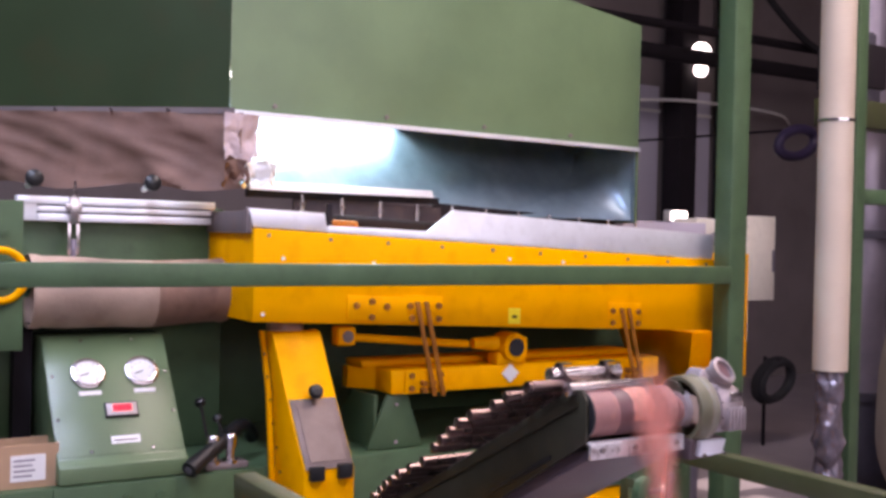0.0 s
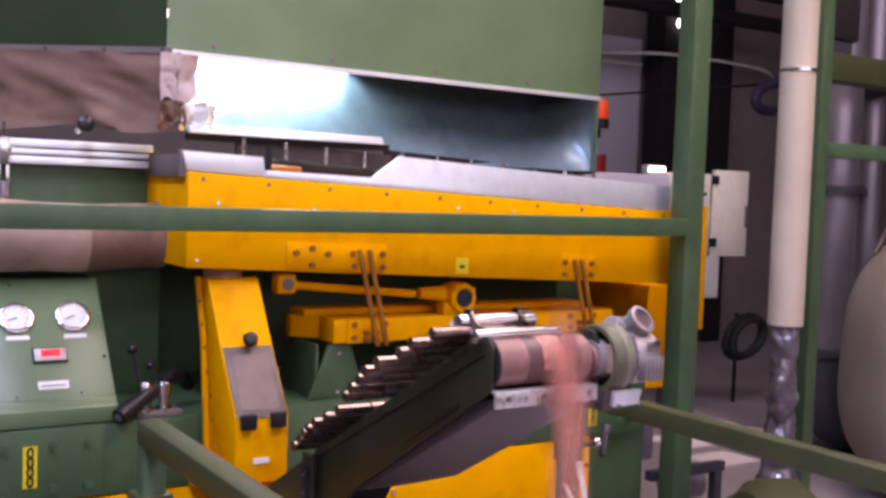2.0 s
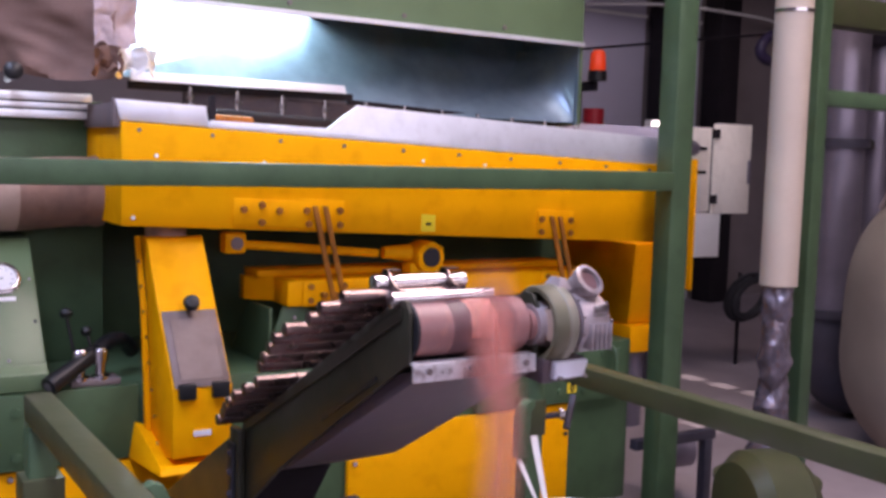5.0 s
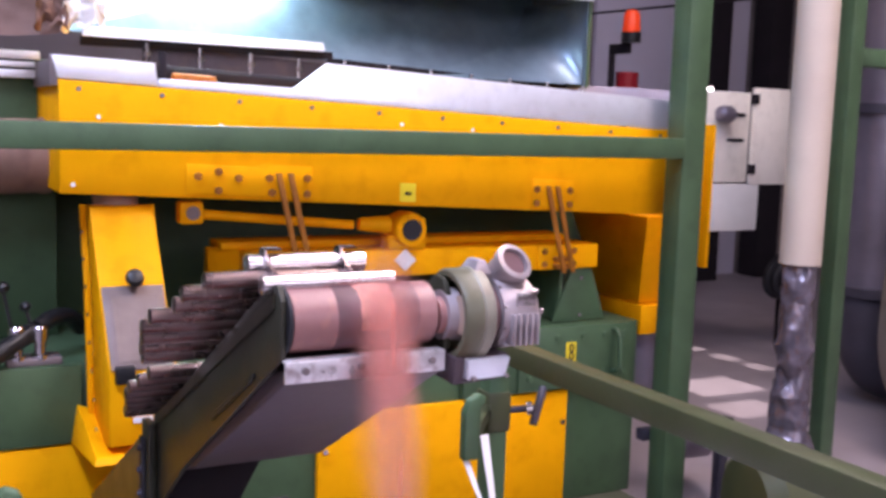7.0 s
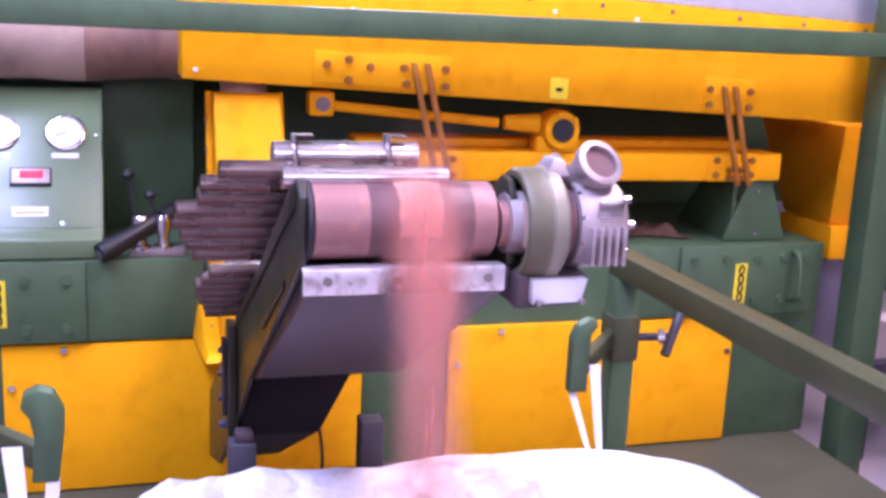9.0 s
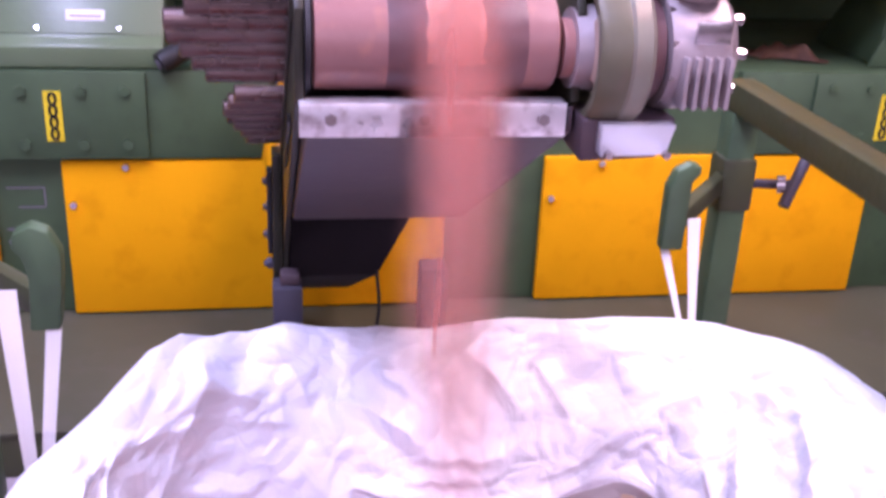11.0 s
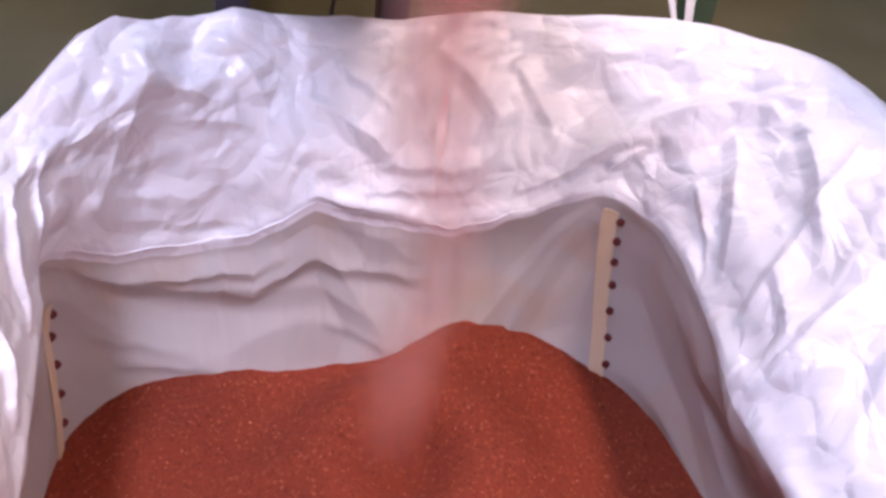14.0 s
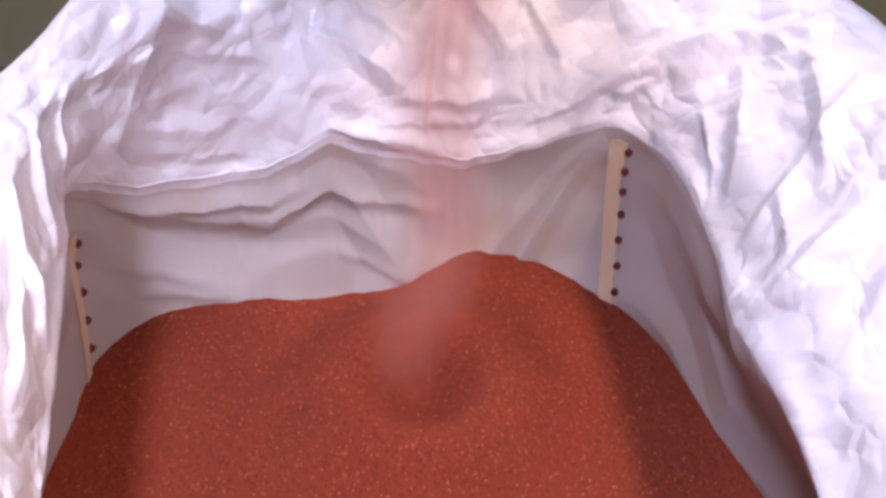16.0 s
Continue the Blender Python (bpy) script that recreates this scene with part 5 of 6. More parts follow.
    for x in (4.17, 4.33):
        part("cap", lathe([(0, 0.05), (0.01, 0.06), (0.07, 0.06), (0.09, 0.04), (0.09, 0)], (x, 0.5, 3.08), (x, 0.5, 4), 18), DARKPIPE, k)
    b = thing("upper_platform", (4.5, 0.5, 2.55), "dark green platform beam across the pipes", "beam")
    part("beam", box(3.9, 6.5, 0.4, 0.55, 2.55, 2.72, 0.006), GREEND, b)
    part("post", box(6.3, 6.42, 0.4, 0.55, 0, 2.55, 0.006), GREEND, b)


build_background()


# ---------------------------------------------------------------- bag hooks and straps
def build_hooks():
    t = thing("bag_hook", (0.98, -1.08, 0.75), "green bag hook arm with a tee screw clamped on the post", "hook")
    part("sleeve", box(0.963, 1.037, -1.087, -1.013, 0.87, 0.985, 0.008), GREEND, t)
    part("arm", hexa([(0.77, -1.33, 0.915), (0.96, -1.1, 0.915), (0.96, -1.06, 0.915), (0.77, -1.29, 0.915)], [(0.77, -1.33, 0.955), (0.96, -1.1, 0.955), (0.96, -1.06, 0.955), (0.77, -1.29, 0.955)], 0.003), GREEND, t)
    part("hook_plate", prism([(0.742, 0.9), (0.742, 1.02), (0.755, 1.05), (0.78, 1.064), (0.798, 1.06), (0.798, 1.045), (0.785, 1.03), (0.782, 0.9)], "y", -1.345, -1.315, 0.004), GREEN, t)
    part("tee_screw", merged(rod((1.037, -1.06, 0.925), (1.11, -1.1, 0.935), 0.01, 12), rod((1.09, -1.12, 0.895), (1.145, -1.08, 0.985), 0.012, 12)), DARKPIPE, t)
    part("washer", rod((1.085, -1.087, 0.932), (1.1, -1.094, 0.934), 0.019, 14), STEEL, t)
    s = thing("lifting_strap", (0.76, -1.34, 0.8), "white webbing loop of the bag over the hook", "strap")
    part("band", sheet([[(0.812 - 0.03 * f - 0.012 * (1 - f) + dx, -1.338 - 0.1 * f, 0.96 - 0.19 * f) for dx in (-0.012 + 0.006 * f, 0.012 - 0.006 * f)] for f in [k / 8 for k in range(9)]], 0.003), WEB, s)
    part("band", sheet([[(0.752 + 0.018 * f + dx, -1.33 - 0.1 * f, 0.9 - 0.13 * f) for dx in (-0.006, 0.01 - 0.008 * f)] for f in [k / 8 for k in range(9)]], 0.003), WEB, s)
    l = thing("bag_hook", (-0.5, -1.3, 0.75), "green bag hook arm with a curved end plate", "hook")
    part("sleeve", box(-0.545, -0.455, -1.285, -1.195, 0.84, 1.0, 0.004), GREEND, l)
    part("arm", hexa([(-0.47, -1.3, 0.86), (-0.32, -1.46, 0.86), (-0.32, -1.42, 0.86), (-0.47, -1.26, 0.86)], [(-0.47, -1.3, 0.915), (-0.32, -1.46, 0.905), (-0.32, -1.42, 0.905), (-0.47, -1.26, 0.915)], 0.003), GREEND, l)
    part("hook_plate", prism([(-0.33, 0.845), (-0.324, 0.93), (-0.33, 0.965), (-0.345, 0.985), (-0.34, 1.008), (-0.315, 1.02), (-0.29, 1.01), (-0.273, 0.975), (-0.275, 0.93), (-0.285, 0.845)], "y", -1.475, -1.44, 0.004), GREEN, l)
    s = thing("lifting_strap", (-0.33, -1.47, 0.7), "white webbing loop of the bag over the hook", "strap")
    part("band", sheet([[(-0.358 + 0.03 * f + dx, -1.47 - 0.1 * f, 0.915 - 0.26 * f) for dx in (-0.02 + 0.008 * f, 0.014 - 0.006 * f)] for f in [k / 8 for k in range(9)]], 0.003), WEB, s)
    part("band", sheet([[(-0.295 - 0.012 * f + dx, -1.47 - 0.08 * f, 0.85 - 0.2 * f) for dx in (-0.012, 0.012 - 0.006 * f)] for f in [k / 8 for k in range(9)]], 0.003), WEB, s)


build_hooks()

# ---------------------------------------------------------------- bulk bag and copper
BX = 0.225
RUN = [(0.0, 0.42, 0.06), (0.16, 0.445, 0.3), (0.28, 0.449, 0.6), (0.305, 0.445, 0.635), (0.325, 0.443, 0.65), (0.35, 0.448, 0.668), (0.39, 0.46, 0.71), (0.46, 0.505, 0.765), (0.54, 0.56, 0.81), (0.60, 0.61, 0.825), (0.65, 0.64, 0.8), (0.72, 0.655, 0.72), (0.86, 0.62, 0.4), (1.0, 0.56, 0.012)]


def bag_run(s):
    """Half width and height of the bag's skin: up the inside, over the rolled rim and down outside."""
    for k in range(len(RUN) - 1):
        if s <= RUN[k + 1][0]:
            before, start, end, after = RUN[max(k - 1, 0)], RUN[k], RUN[k + 1], RUN[min(k + 2, len(RUN) - 1)]
            step = end[0] - start[0]
            f = (s - start[0]) / step
            out = []
            for n in (1, 2):
                m0 = (end[n] - before[n]) / (end[0] - before[0]) * step
                m1 = (after[n] - start[n]) / (after[0] - start[0]) * step
                out.append((2 * f ** 3 - 3 * f * f + 1) * start[n] + (f ** 3 - 2 * f * f + f) * m0 + (3 * f * f - 2 * f ** 3) * end[n] + (f ** 3 - f * f) * m1)
            return out
    return RUN[-1][1:]


def ease(f):
    f = min(1, max(0, f))
    return f * f * (3 - 2 * f)


def along(table, deg):
    """Straight runs between the (degrees, value) pairs of a short table."""
    if deg <= table[0][0]:
        return table[0][1]
    for (d0, v0), (d1, v1) in zip(table, table[1:]):
        if deg <= d1:
            return v0 + (v1 - v0) * (deg - d0) / (d1 - d0)
    return table[-1][1]


# how far the collar's lower edge hangs down, and how far it leans in, round the bag
LIP_DROP = [(-30, 0.02), (24, 0.01), (41, 0.0), (49, 0.0), (58, 0.045), (71, 0.085), (85, 0.055), (98, 0.03), (104, 0.06), (114, 0.095), (130, 0.085), (142, 0.01), (150, 0.0), (160, 0.02), (193, 0.04), (210, 0.05)]
LIP_LEAN = [(-30, 0.05), (-15, 0.045), (0, 0.05), (16, 0.025), (30, 0.012), (45, 0.0), (60, 0.012), (76, 0.012), (98, 0.006), (130, 0.0), (144, -0.005), (152, 0.022), (165, 0.022), (195, 0.02)]
RIM_LIFT = [(20, 0.0), (30, 0.0), (40, 0.012), (52, 0.01), (70, 0.012), (84, 0.0), (95, 0.0), (101, 0.004), (107, 0.026), (113, 0.018), (119, 0.028), (124, 0.05), (129, 0.036), (140, -0.01), (150, -0.03), (165, -0.035), (180, -0.02)]
# creases: start and end (degrees, run), breadth, height; steep on one side
COLLAR_CREASES = [(122, 0.55, 136, 0.345, 0.07, 0.016), (112, 0.57, 103, 0.4, 0.08, 0.011), (99, 0.452, 83, 0.395, 0.05, 0.024), (86, 0.385, 69, 0.39, 0.02, 0.011), (88, 0.36, 71, 0.372, 0.018, 0.009), (98, 0.34, 67, 0.325, 0.03, 0.022),
                  (126, 0.5, 111, 0.455, 0.035, 0.007), (133, 0.415, 114, 0.425, 0.025, 0.005), (131, 0.395, 118, 0.38, 0.025, 0.005), (130, 0.372, 110, 0.345, 0.03, 0.009), (119, 0.45, 108, 0.43, 0.02, 0.004),
                  (78, 0.52, 66, 0.42, 0.05, 0.013), (68, 0.5, 58, 0.4, 0.03, 0.01), (92, 0.5, 84, 0.44, 0.03, 0.008), (62, 0.36, 52, 0.37, 0.02, 0.01)]
SIDE_CREASES = [(31, 0.54, 54, 0.372, 0.06, 0.03), (44, 0.4, 60, 0.338, 0.03, -0.012), (50, 0.345, 45, 0.4, 0.022, 0.018), (37, 0.45, 22, 0.36, 0.05, 0.016), (30, 0.5, 10, 0.43, 0.05, 0.014), (21, 0.53, 12, 0.36, 0.05, 0.012), (6, 0.52, -4, 0.36, 0.06, 0.009), (14, 0.4, 0, 0.385, 0.025, 0.01),
                (-10, 0.46, -20, 0.37, 0.05, 0.008), (-1, 0.34, -10, 0.41, 0.05, 0.008), (36, 0.385, 26, 0.345, 0.02, 0.012), (160, 0.5, 176, 0.36, 0.05, 0.018), (150, 0.52, 158, 0.36, 0.04, 0.016), (142, 0.5, 147, 0.36, 0.03, 0.012), (170, 0.42, 190, 0.4, 0.03, 0.012)]
WALL_CREASES = [(142, 0.3, 85, 0.23, 0.07, 0.017), (117, 0.268, 76, 0.262, 0.05, 0.016), (135, 0.29, 104, 0.28, 0.04, 0.012), (135, 0.247, 119, 0.226, 0.035, 0.009), (130, 0.226, 112, 0.212, 0.03, 0.01), (123, 0.205, 105, 0.2, 0.025, 0.01), (96, 0.225, 80, 0.21, 0.03, 0.008), (50, 0.29, 73, 0.2, 0.05, 0.018), (51, 0.275, 66, 0.19, 0.03, 0.013)]


def creased(u, v, lines, scale):
    total = 0.0
    for a0, s0, a1, s1, wide, high in lines:
        u0, v0 = radians(a0) * 0.62, s0 * scale
        du, dv = radians(a1) * 0.62 - u0, s1 * scale - v0
        long = math.hypot(du, dv)
        f = ((u - u0) * du + (v - v0) * dv) / long ** 2
        if -0.05 < f < 1.05:
            p = ((u - u0) * dv - (v - v0) * du) / long + 0.004 * noise.noise(Vector((f * 5, a0, 3)))
            k = p / wide if p > 0 else -p / (wide * 0.4)
            if k < 1:
                taper = math.sin(math.pi * min(1, max(0, (f + 0.05) / 1.1))) ** 0.5
                total += high * (1 - k) ** 1.2 * taper
    return total


def bag_point(a, s):
    """A place on the bag: angle round it and run along its wall."""
    c, d = math.cos(a), math.sin(a)
    deg = math.degrees(a)
    deg = deg - 360 if deg > 270 else deg
    h, z = bag_run(min(1, max(0, s + 0.006 * max(0, 1 - abs(s - 0.33) / 0.1) * crumple(radians(deg) * 0.62, 0.2, 0, 0.05, 1.0, 23))))
    lip = ease((s - 0.08) / 0.23) if s < 0.31 else ease(1 - (s - 0.31) / 0.2)
    over = ease((s - 0.27) / 0.25)
    z -= along(LIP_DROP, deg) * lip
    h -= along(LIP_LEAN, deg) * lip * (1 if s > 0.31 else lip ** 3)
    power = 5.2 - (0.7 if c > 0 else 2.95) * over
    r = h / (abs(c) ** power + abs(d) ** power) ** (1 / power)
    x = BX + r * c * (1 + over * (0.13 if c > 0 else -0.09))
    y = -2.075 + 0.035 * over + r * d * (1 - 0.02 * over)
    if s < 0.33:
        y -= max(0, 0.66 - z) * 0.36 * (1 - lip ** 3)
        x += 0.06 * min(1, max(0, (-1.85 - y) / 0.4)) * max(-1, min(1, 2 * c)) * min(1, max(0, (0.62 - z) / 0.15))
    z += (0.05 * max(0, c) ** 4 - 0.02 * max(0, -c) ** 2) * over
    rim = max(0, 1 - abs(s - 0.6) / 0.13)
    z += along(RIM_LIFT, deg) * rim
    u, v = a * 0.62, s * 1.0
    if deg < 0:
        u = radians(deg) * 0.62
    amp = 0.0
    if s > 0.29:
        w = max(0.35, over ** 0.5)
        amp = w * (0.008 * crumple(u, v, 0.6, 0.15, 1.6, 1) + 0.0065 * crumple(u, v, -0.7, 0.08, 2.2, 7)
                   + 0.0035 * crumple(u, v, 0.2, 0.04, 2.4, 12) + 0.002 * crumple(u, v, -0.3, 0.02, 2.0, 19))
        amp *= 1 - 0.45 * rim
        amp += (creased(u, v, COLLAR_CREASES, 1.0) + creased(u, v, SIDE_CREASES, 1.0)) * min(1, w + 0.35)
    if s < 0.35:
        v = s * 2.0
        in_wall = -creased(u, v, WALL_CREASES, 2.0) + 0.006 * crumple(u, v, 0.1, 0.06, 3.0, 5) + 0.008 * noise.noise(Vector((u * 4, v * 3, 5)))
        blend = ease((s - 0.28) / 0.07)
        amp = amp * blend + in_wall * min(1, s / 0.12) * (1 - blend)
    lean = amp * (0.75 - 1.45 * ease((s - 0.28) / 0.07) + 1.45 * min(1, max(0, (s - 0.56) / 0.1)))
    return Vector((x + c * lean, y + d * lean, z + amp * 0.8 * over ** 0.5))


def build_bag():
    t = thing("bulk_bag", (BX, -2.04, 0), "open white woven plastic bulk bag with a folded creased rim", "bag")
    turns = [-28 + 236 * i / 760 for i in range(760)] + [208 + 124 * i / 90 for i in range(91)]
    runs = [0.3 * j / 150 for j in range(150)] + [0.3 + 0.36 * j / 210 for j in range(210)] + [0.66 + 0.34 * j / 40 for j in range(41)]
    grid = [[bag_point(radians(q % 360), run) for q in turns] for run in runs]
    part("lining", sheet(grid[:157]), BAGIN, t, "inner bag wall with copper dust, coloured darker for shade")
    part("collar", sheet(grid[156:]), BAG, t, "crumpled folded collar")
    part("bottom", box(BX - 0.5, BX + 0.5, -2.54, -1.54, 0.0, 0.012, 0), BAG, t)
    # tan corner tapes with their printed dots, lying on the wall just beside each back corner
    mid = Vector((BX, -2.2, 0))
    for turn, wide, top in ((radians(44.8), 0.026, 0.292), (radians(141.5), 0.02, 0.27)):
        def on(off, run, lift):
            p = bag_point(turn + off / 0.58, run)
            inn = mid - p
            inn.z = 0
            return p + inn.normalized() * lift
        n = 30
        rows = [[on(0.003 + wide * i / 4, 0.17 + (top - 0.17) * j / n, 0.004) for i in range(5)] for j in range(n + 1)]
        tape = part("corner_tape", sheet(rows, 0.002), LINER, t, "tan corner seam tape with dark printed dots")
        for j in range(8):
            run = top - 0.008 - 0.0142 * j
            p, q = on(-0.002, run, 0.001), on(-0.002, run, 0.0065)
            part("dot", rod(p, q, 0.006, 10), material_dot, tape)
    return t


material_dot = material("dark_red_ink", (0.14, 0.03, 0.03), 0.7)
build_bag()


def heap(x, y):
    r = math.hypot(x - 0.26, y + 1.96)
    ring = 0.05 * math.exp(-((r - 0.11) / 0.09) ** 2) - 0.035 * math.exp(-(r / 0.055) ** 2) - 0.02 * math.exp(-((r - 0.23) / 0.06) ** 2) * max(0, min(1, (y + 1.96) / 0.1))
    ridge = 0.04 * math.exp(-((x - 0.42) / 0.13) ** 2) * math.exp(-((y + 1.72) / 0.16) ** 2)
    return 0.384 + ring + ridge - 0.11 * max(0, x - 0.42) - 0.06 * max(0, 0.0 - x) - 0.016 * max(0, min(1, (0.25 - x) / 0.25)) * max(0, min(1, (y + 1.95) / 0.2)) + 0.006 * noise.noise(Vector((x * 9, y * 9, 1)))


def build_copper():
    rows = []
    for j in range(111):
        row = []
        for i in range(221):
            a = 2 * math.pi * i / 220
            c, d = math.cos(a), math.sin(a)
            r = j / 110 / (c ** 4 + d ** 4) ** 0.25
            x, y = BX + 0.515 * r * c, -2.16 + 0.5 * r * d
            row.append((x, y, heap(x, y) + 0.0022 * noise.noise(Vector((x * 150, y * 150, 5)))))
        rows.append(row)
    bm = sheet(rows)
    single("copper_heap", bm, COPPER, "heap of red brown copper granules inside the bag", "granules", (BX, -2.04, 0.4), kind="stuff")
    # loose coarse grains that catch the light
    verts, faces = [], []
    rnd = random.Random(4)
    for k in range(2600):
        x, y = BX - 0.4 + 0.8 * rnd.random(), -2.5 + 0.77 * rnd.random()
        p = Vector((x, y, heap(x, y) + 0.0015))
        e = Euler((rnd.random() * 6, rnd.random() * 6, rnd.random() * 6)).to_matrix()
        s = 0.0005 + 0.0008 * rnd.random()
        b = len(verts)
        for v in ((-1.6, -1, -0.6), (1.6, -1, -0.6), (0, 1.2, -0.6), (0, 0, 1)):
            verts.append(p + e @ (Vector(v) * s))
        faces += [(b, b + 1, b + 2), (b, b + 1, b + 3), (b + 1, b + 2, b + 3), (b + 2, b, b + 3)]
    me = bpy.data.meshes.new("loose_grains")
    me.from_pydata(verts, [], faces)
    me.materials.append(GRAIN)
    ob = new("loose_grains", me)
    tagged(ob, "scattered bright copper grains on the heap", "granules", kind="stuff")


def grain_material(name, dark, light, metal):
    m = bpy.data.materials.new(name)
    m.use_nodes = True
    nt = m.node_tree
    p = nt.nodes["Principled BSDF"]
    geo = nt.nodes.new("ShaderNodeNewGeometry")
    ramp = nt.nodes.new("ShaderNodeValToRGB")
    ramp.color_ramp.elements[0].color, ramp.color_ramp.elements[1].color = (*dark, 1), (*light, 1)
    nt.links.new(geo.outputs["Random Per Island"], ramp.inputs[0])
    nt.links.new(ramp.outputs[0], p.inputs["Base Color"])
    p.inputs["Roughness"].default_value, p.inputs["Metallic"].default_value = 0.5, metal
    return m


def veil_material():
    """Falling granules smeared by their speed: a thin veil with streaks, fading towards its own edges."""
    m = bpy.data.materials.new("falling_copper")
    m.use_nodes = True
    nt = m.node_tree
    L = nt.links.new
    tc = nt.nodes.new("ShaderNodeTexCoord")
    sep = nt.nodes.new("ShaderNodeSeparateXYZ")
    L(tc.outputs["Object"], sep.inputs[0])

    def fade(out, far, near):
        a = nt.nodes.new("ShaderNodeMath")
        a.operation = 'ABSOLUTE'
        L(out, a.inputs[0])
        r = nt.nodes.new("ShaderNodeMapRange")
        r.interpolation_type = 'SMOOTHSTEP'
        r.inputs[1].default_value, r.inputs[2].default_value, r.inputs[3].default_value, r.inputs[4].default_value = near, far, 1.0, 0.0
        L(a.outputs[0], r.inputs[0])
        return r.outputs[0]

    def times(a, b):
        n = nt.nodes.new("ShaderNodeMath")
        n.operation = 'MULTIPLY'
        for i, v in enumerate((a, b)):
            if isinstance(v, float):
                n.inputs[i].default_value = v
            else:
                L(v, n.inputs[i])
        return n.outputs[0]
    info = nt.nodes.new("ShaderNodeObjectInfo")
    mp = nt.nodes.new("ShaderNodeMapping")
    mp.inputs["Scale"].default_value = (60, 60, 5)
    L(tc.outputs["Object"], mp.inputs[0])
    L(times(info.outputs["Random"], 90.0), mp.inputs["Location"])
    nz = nt.nodes.new("ShaderNodeTexNoise")
    nz.inputs["Scale"].default_value, nz.inputs["Detail"].default_value = 1.0, 3
    L(mp.outputs[0], nz.inputs["Vector"])
    st = nt.nodes.new("ShaderNodeMapRange")
    st.inputs[1].default_value, st.inputs[2].default_value, st.inputs[3].default_value, st.inputs[4].default_value = 0.3, 0.7, 0.24, 0.4
    L(nz.outputs[0], st.inputs[0])
    alpha = times(times(fade(sep.outputs[0], 0.066, 0.006), fade(sep.outputs[2], 0.15, 0.05)), st.outputs[0])
    dif = nt.nodes.new("ShaderNodeBsdfDiffuse")
    dif.inputs[0].default_value = (0.94, 0.41, 0.34, 1)
    tl = nt.nodes.new("ShaderNodeBsdfTranslucent")
    tl.inputs[0].default_value = (0.94, 0.41, 0.34, 1)
    body = nt.nodes.new("ShaderNodeMixShader")
    body.inputs[0].default_value = 0.5
    L(dif.outputs[0], body.inputs[1])
    L(tl.outputs[0], body.inputs[2])
    thin = nt.nodes.new("ShaderNodeBsdfTransparent")
    mix = nt.nodes.new("ShaderNodeMixShader")
    L(alpha, mix.inputs[0])
    L(thin.outputs[0], mix.inputs[1])
    L(body.outputs[0], mix.inputs[2])
    L(mix.outputs[0], nt.nodes["Material Output"].inputs[0])
    return m


GRAIN = grain_material("copper_grains", (0.24, 0.036, 0.014), (0.75, 0.24, 0.1), 0.3)
FALL = veil_material()
build_copper()


# ---------------------------------------------------------------- falling copper
def clump(seed):
    """A shred of the stream: a slim curved veil of falling grains."""
    verts, faces = [], []
    seg, lev = 16, 14
    for j in range(lev + 1):
        z = 0.15 - 0.3 * j / lev
        for i in range(seg + 1):
            a = math.pi * (1 + i / seg)
            k = 1 + 0.12 * noise.noise(Vector((math.cos(a) * 2, z * 14, seed)))
            verts.append((0.066 * k * math.cos(a), 0.016 * k * math.sin(a), z))
    for j in range(lev):
        for i in range(seg):
            b = j * (seg + 1) + i
            faces.append((b, b + 1, b + seg + 2, b + seg + 1))
    me = bpy.data.meshes.new("copper_clump")
    me.from_pydata(verts, [], faces)
    me.materials.append(FALL)
    me.shade_smooth()
    return me


STREAM = []
for i in range(12):
    ob = new("falling_copper", clump(20 + i))
    ob.location = (0.205, -1.9, 1.4)
    STREAM.append(tagged(ob, "shred of falling pink copper granules", "granules", "copper stream", kind="stuff"))


def build_belt_layer():
    """Copper lying over the crest of the drum."""
    rows = []
    for j in range(25):
        a = radians(100 + 95 * j / 24)
        row = []
        for i in range(31):
            g = i / 30
            r = 0.0572 + 0.004 * math.sin(math.pi * g) + 0.0008 * noise.noise(Vector((g * 40, a * 30, 2)))
            row.append((0.212 + 0.064 * g + 0.006 * noise.noise(Vector((a * 3, 9 if g > 0.5 else 2, 0))), -1.84 + r * math.cos(a), 1.385 + r * math.sin(a)))
        rows.append(row)
    single("copper_layer", sheet(rows), LAYER, "thin pink layer of copper granules on the drum", "granules", (0.2, -1.84, 1.44), kind="stuff")


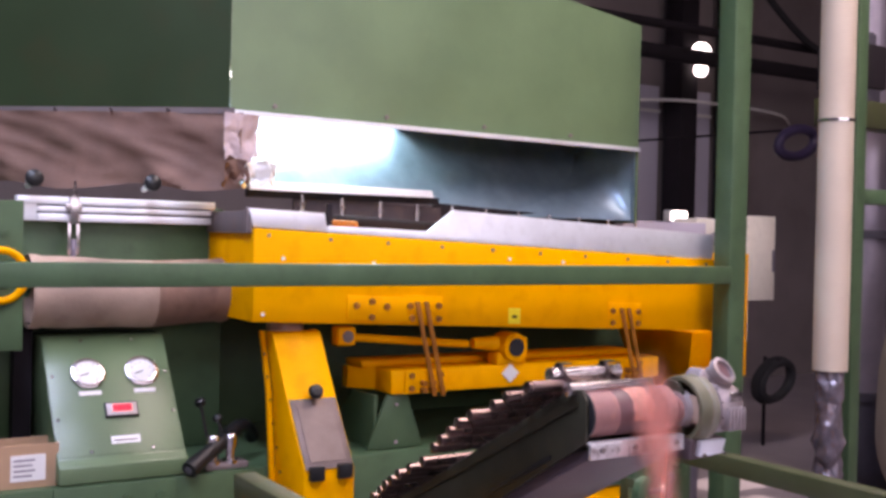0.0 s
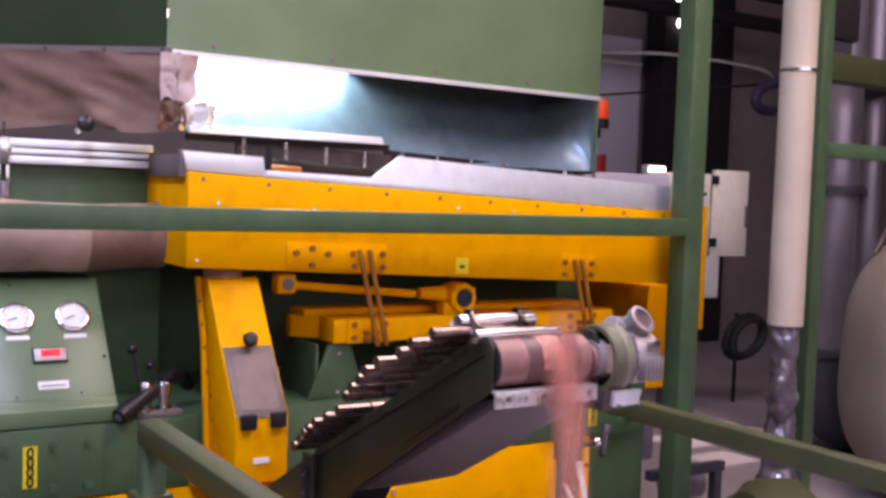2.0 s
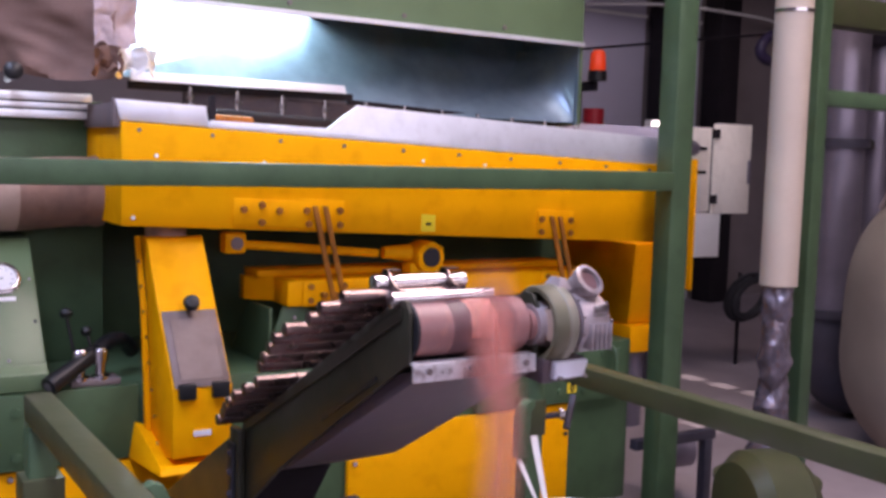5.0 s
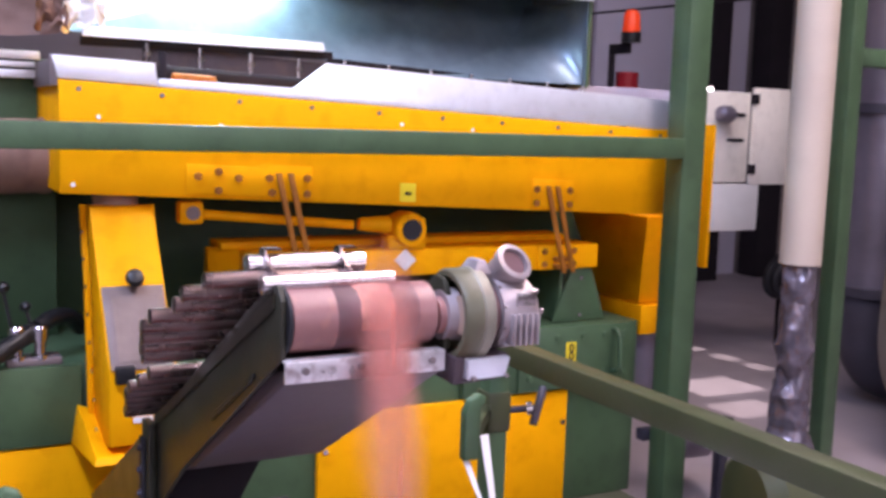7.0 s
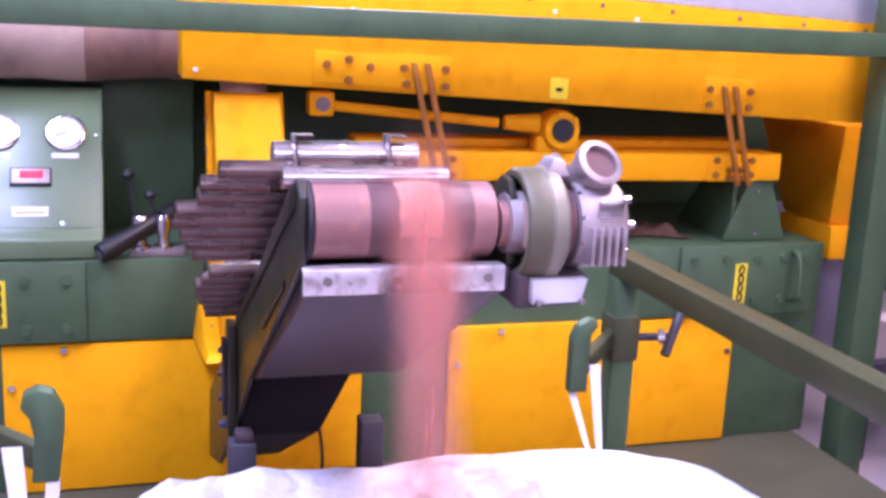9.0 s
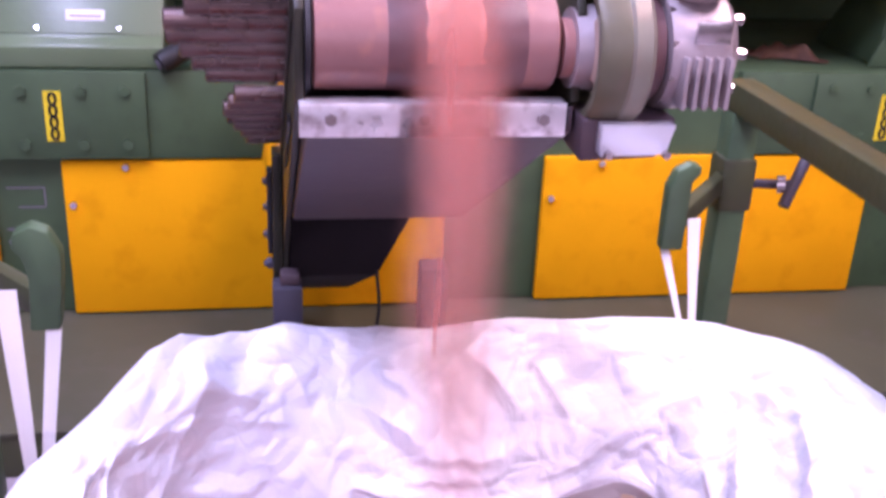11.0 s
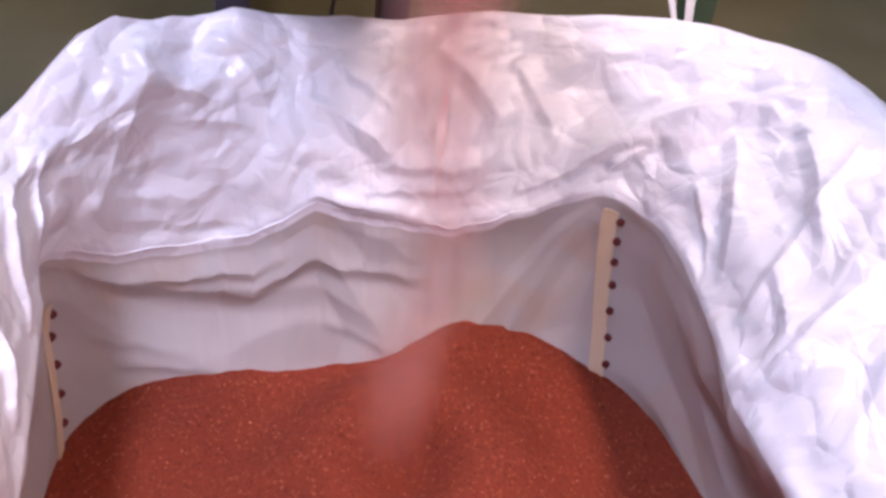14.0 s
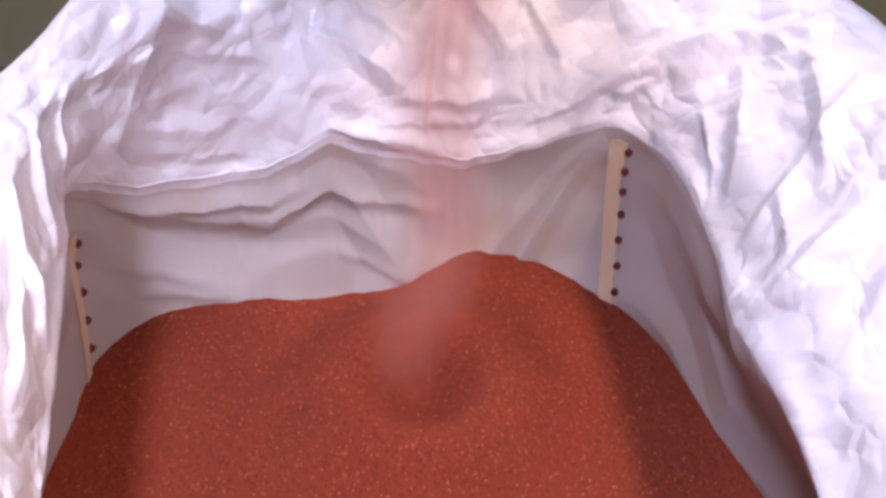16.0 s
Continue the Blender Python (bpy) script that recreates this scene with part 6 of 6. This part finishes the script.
LAYER = material("copper_film", (0.62, 0.28, 0.22), 0.6, var=0.2, scale=60, fine=500, bump=1.0)
build_belt_layer()

# ---------------------------------------------------------------- lamps
# broad lamp added behind the walker to light the machine's front
area_lamp("added_front_light", (1.0, -8.95, 4.0), (1.0, 0, 1.6), 10.8, 2.4, 230, (0.92, 0.92, 1.0))
# overhead lamps added out of view, the left one blue to lift the collar
for x, y, wide, long, watts in ((2.7, -2.3, 0.9, 5.2, 380), (-1.8, -3.0, 0.9, 5.2, 630), (8.5, -3.5, 0.6, 4.0, 15)):
    area_lamp("added_overhead_light", (x, y, 6.3), (x, y, 0), wide, long, watts, (0.56, 0.73, 1.0) if x < 0 else (1.0, 0.94, 0.9))
hl = thing("hood_lamp", (0.5, 0.62, 2.5), "fluorescent lamp inside the hood", "lamp")
part("tube", rod((0.12, 0.68, 2.5), (0.98, 0.7, 2.5), 0.016, 12), TUBE, hl)
part("holder", box(0.1, 1.02, 0.65, 0.73, 2.525, 2.56, 0.004), WHITE, hl)
area_lamp("hood_lamp_light", (0.55, 0.69, 2.47), (0.55, 0.72, 2.2), 0.85, 0.05, 34, (0.66, 0.98, 1.0))
# unseen plate added to end the hood lamp's light in a sharp edge
part("light_stop_plate", box(1.05, 1.06, 0.4, 1.3, 2.34, 3.0, 0), GALV, hood)


# ---------------------------------------------------------------- movement
def motions():
    """The copper falls in shreds, one behind the other; the drum turns."""
    def fallen(k, s):
        x = 0.243 + (0.006 + 0.05 * s) * math.sin(k * 1.7)
        return pose(x, -1.905 - 0.07 * (1 - math.exp(-9 * s)), 1.4 - 0.5 * s - 4.9 * s * s, 0, 0, 10 * math.sin(k))

    for i, ob in enumerate(STREAM):
        rows = [] if i in (0, 3, 6, 9, 11) else [(0.0, fallen(-i, i / 30))]
        for k in range(-i, 481, 12):
            rows += [((k + f) / 30, fallen(k, f / 30)) for f in (0, 3, 6, 9, 11) if 0 <= k + f <= 480]
        if rows[-1][0] < 16.0:
            k = -i + 12 * ((480 + i) // 12)
            rows.append((16.0, fallen(k, (480 - k) / 30)))
        walk(ob, rows)
    walk(drum, [(n * 0.16, pose(0.0, -0.78, 1.385, 75.0 * n)) for n in range(101)])


motions()
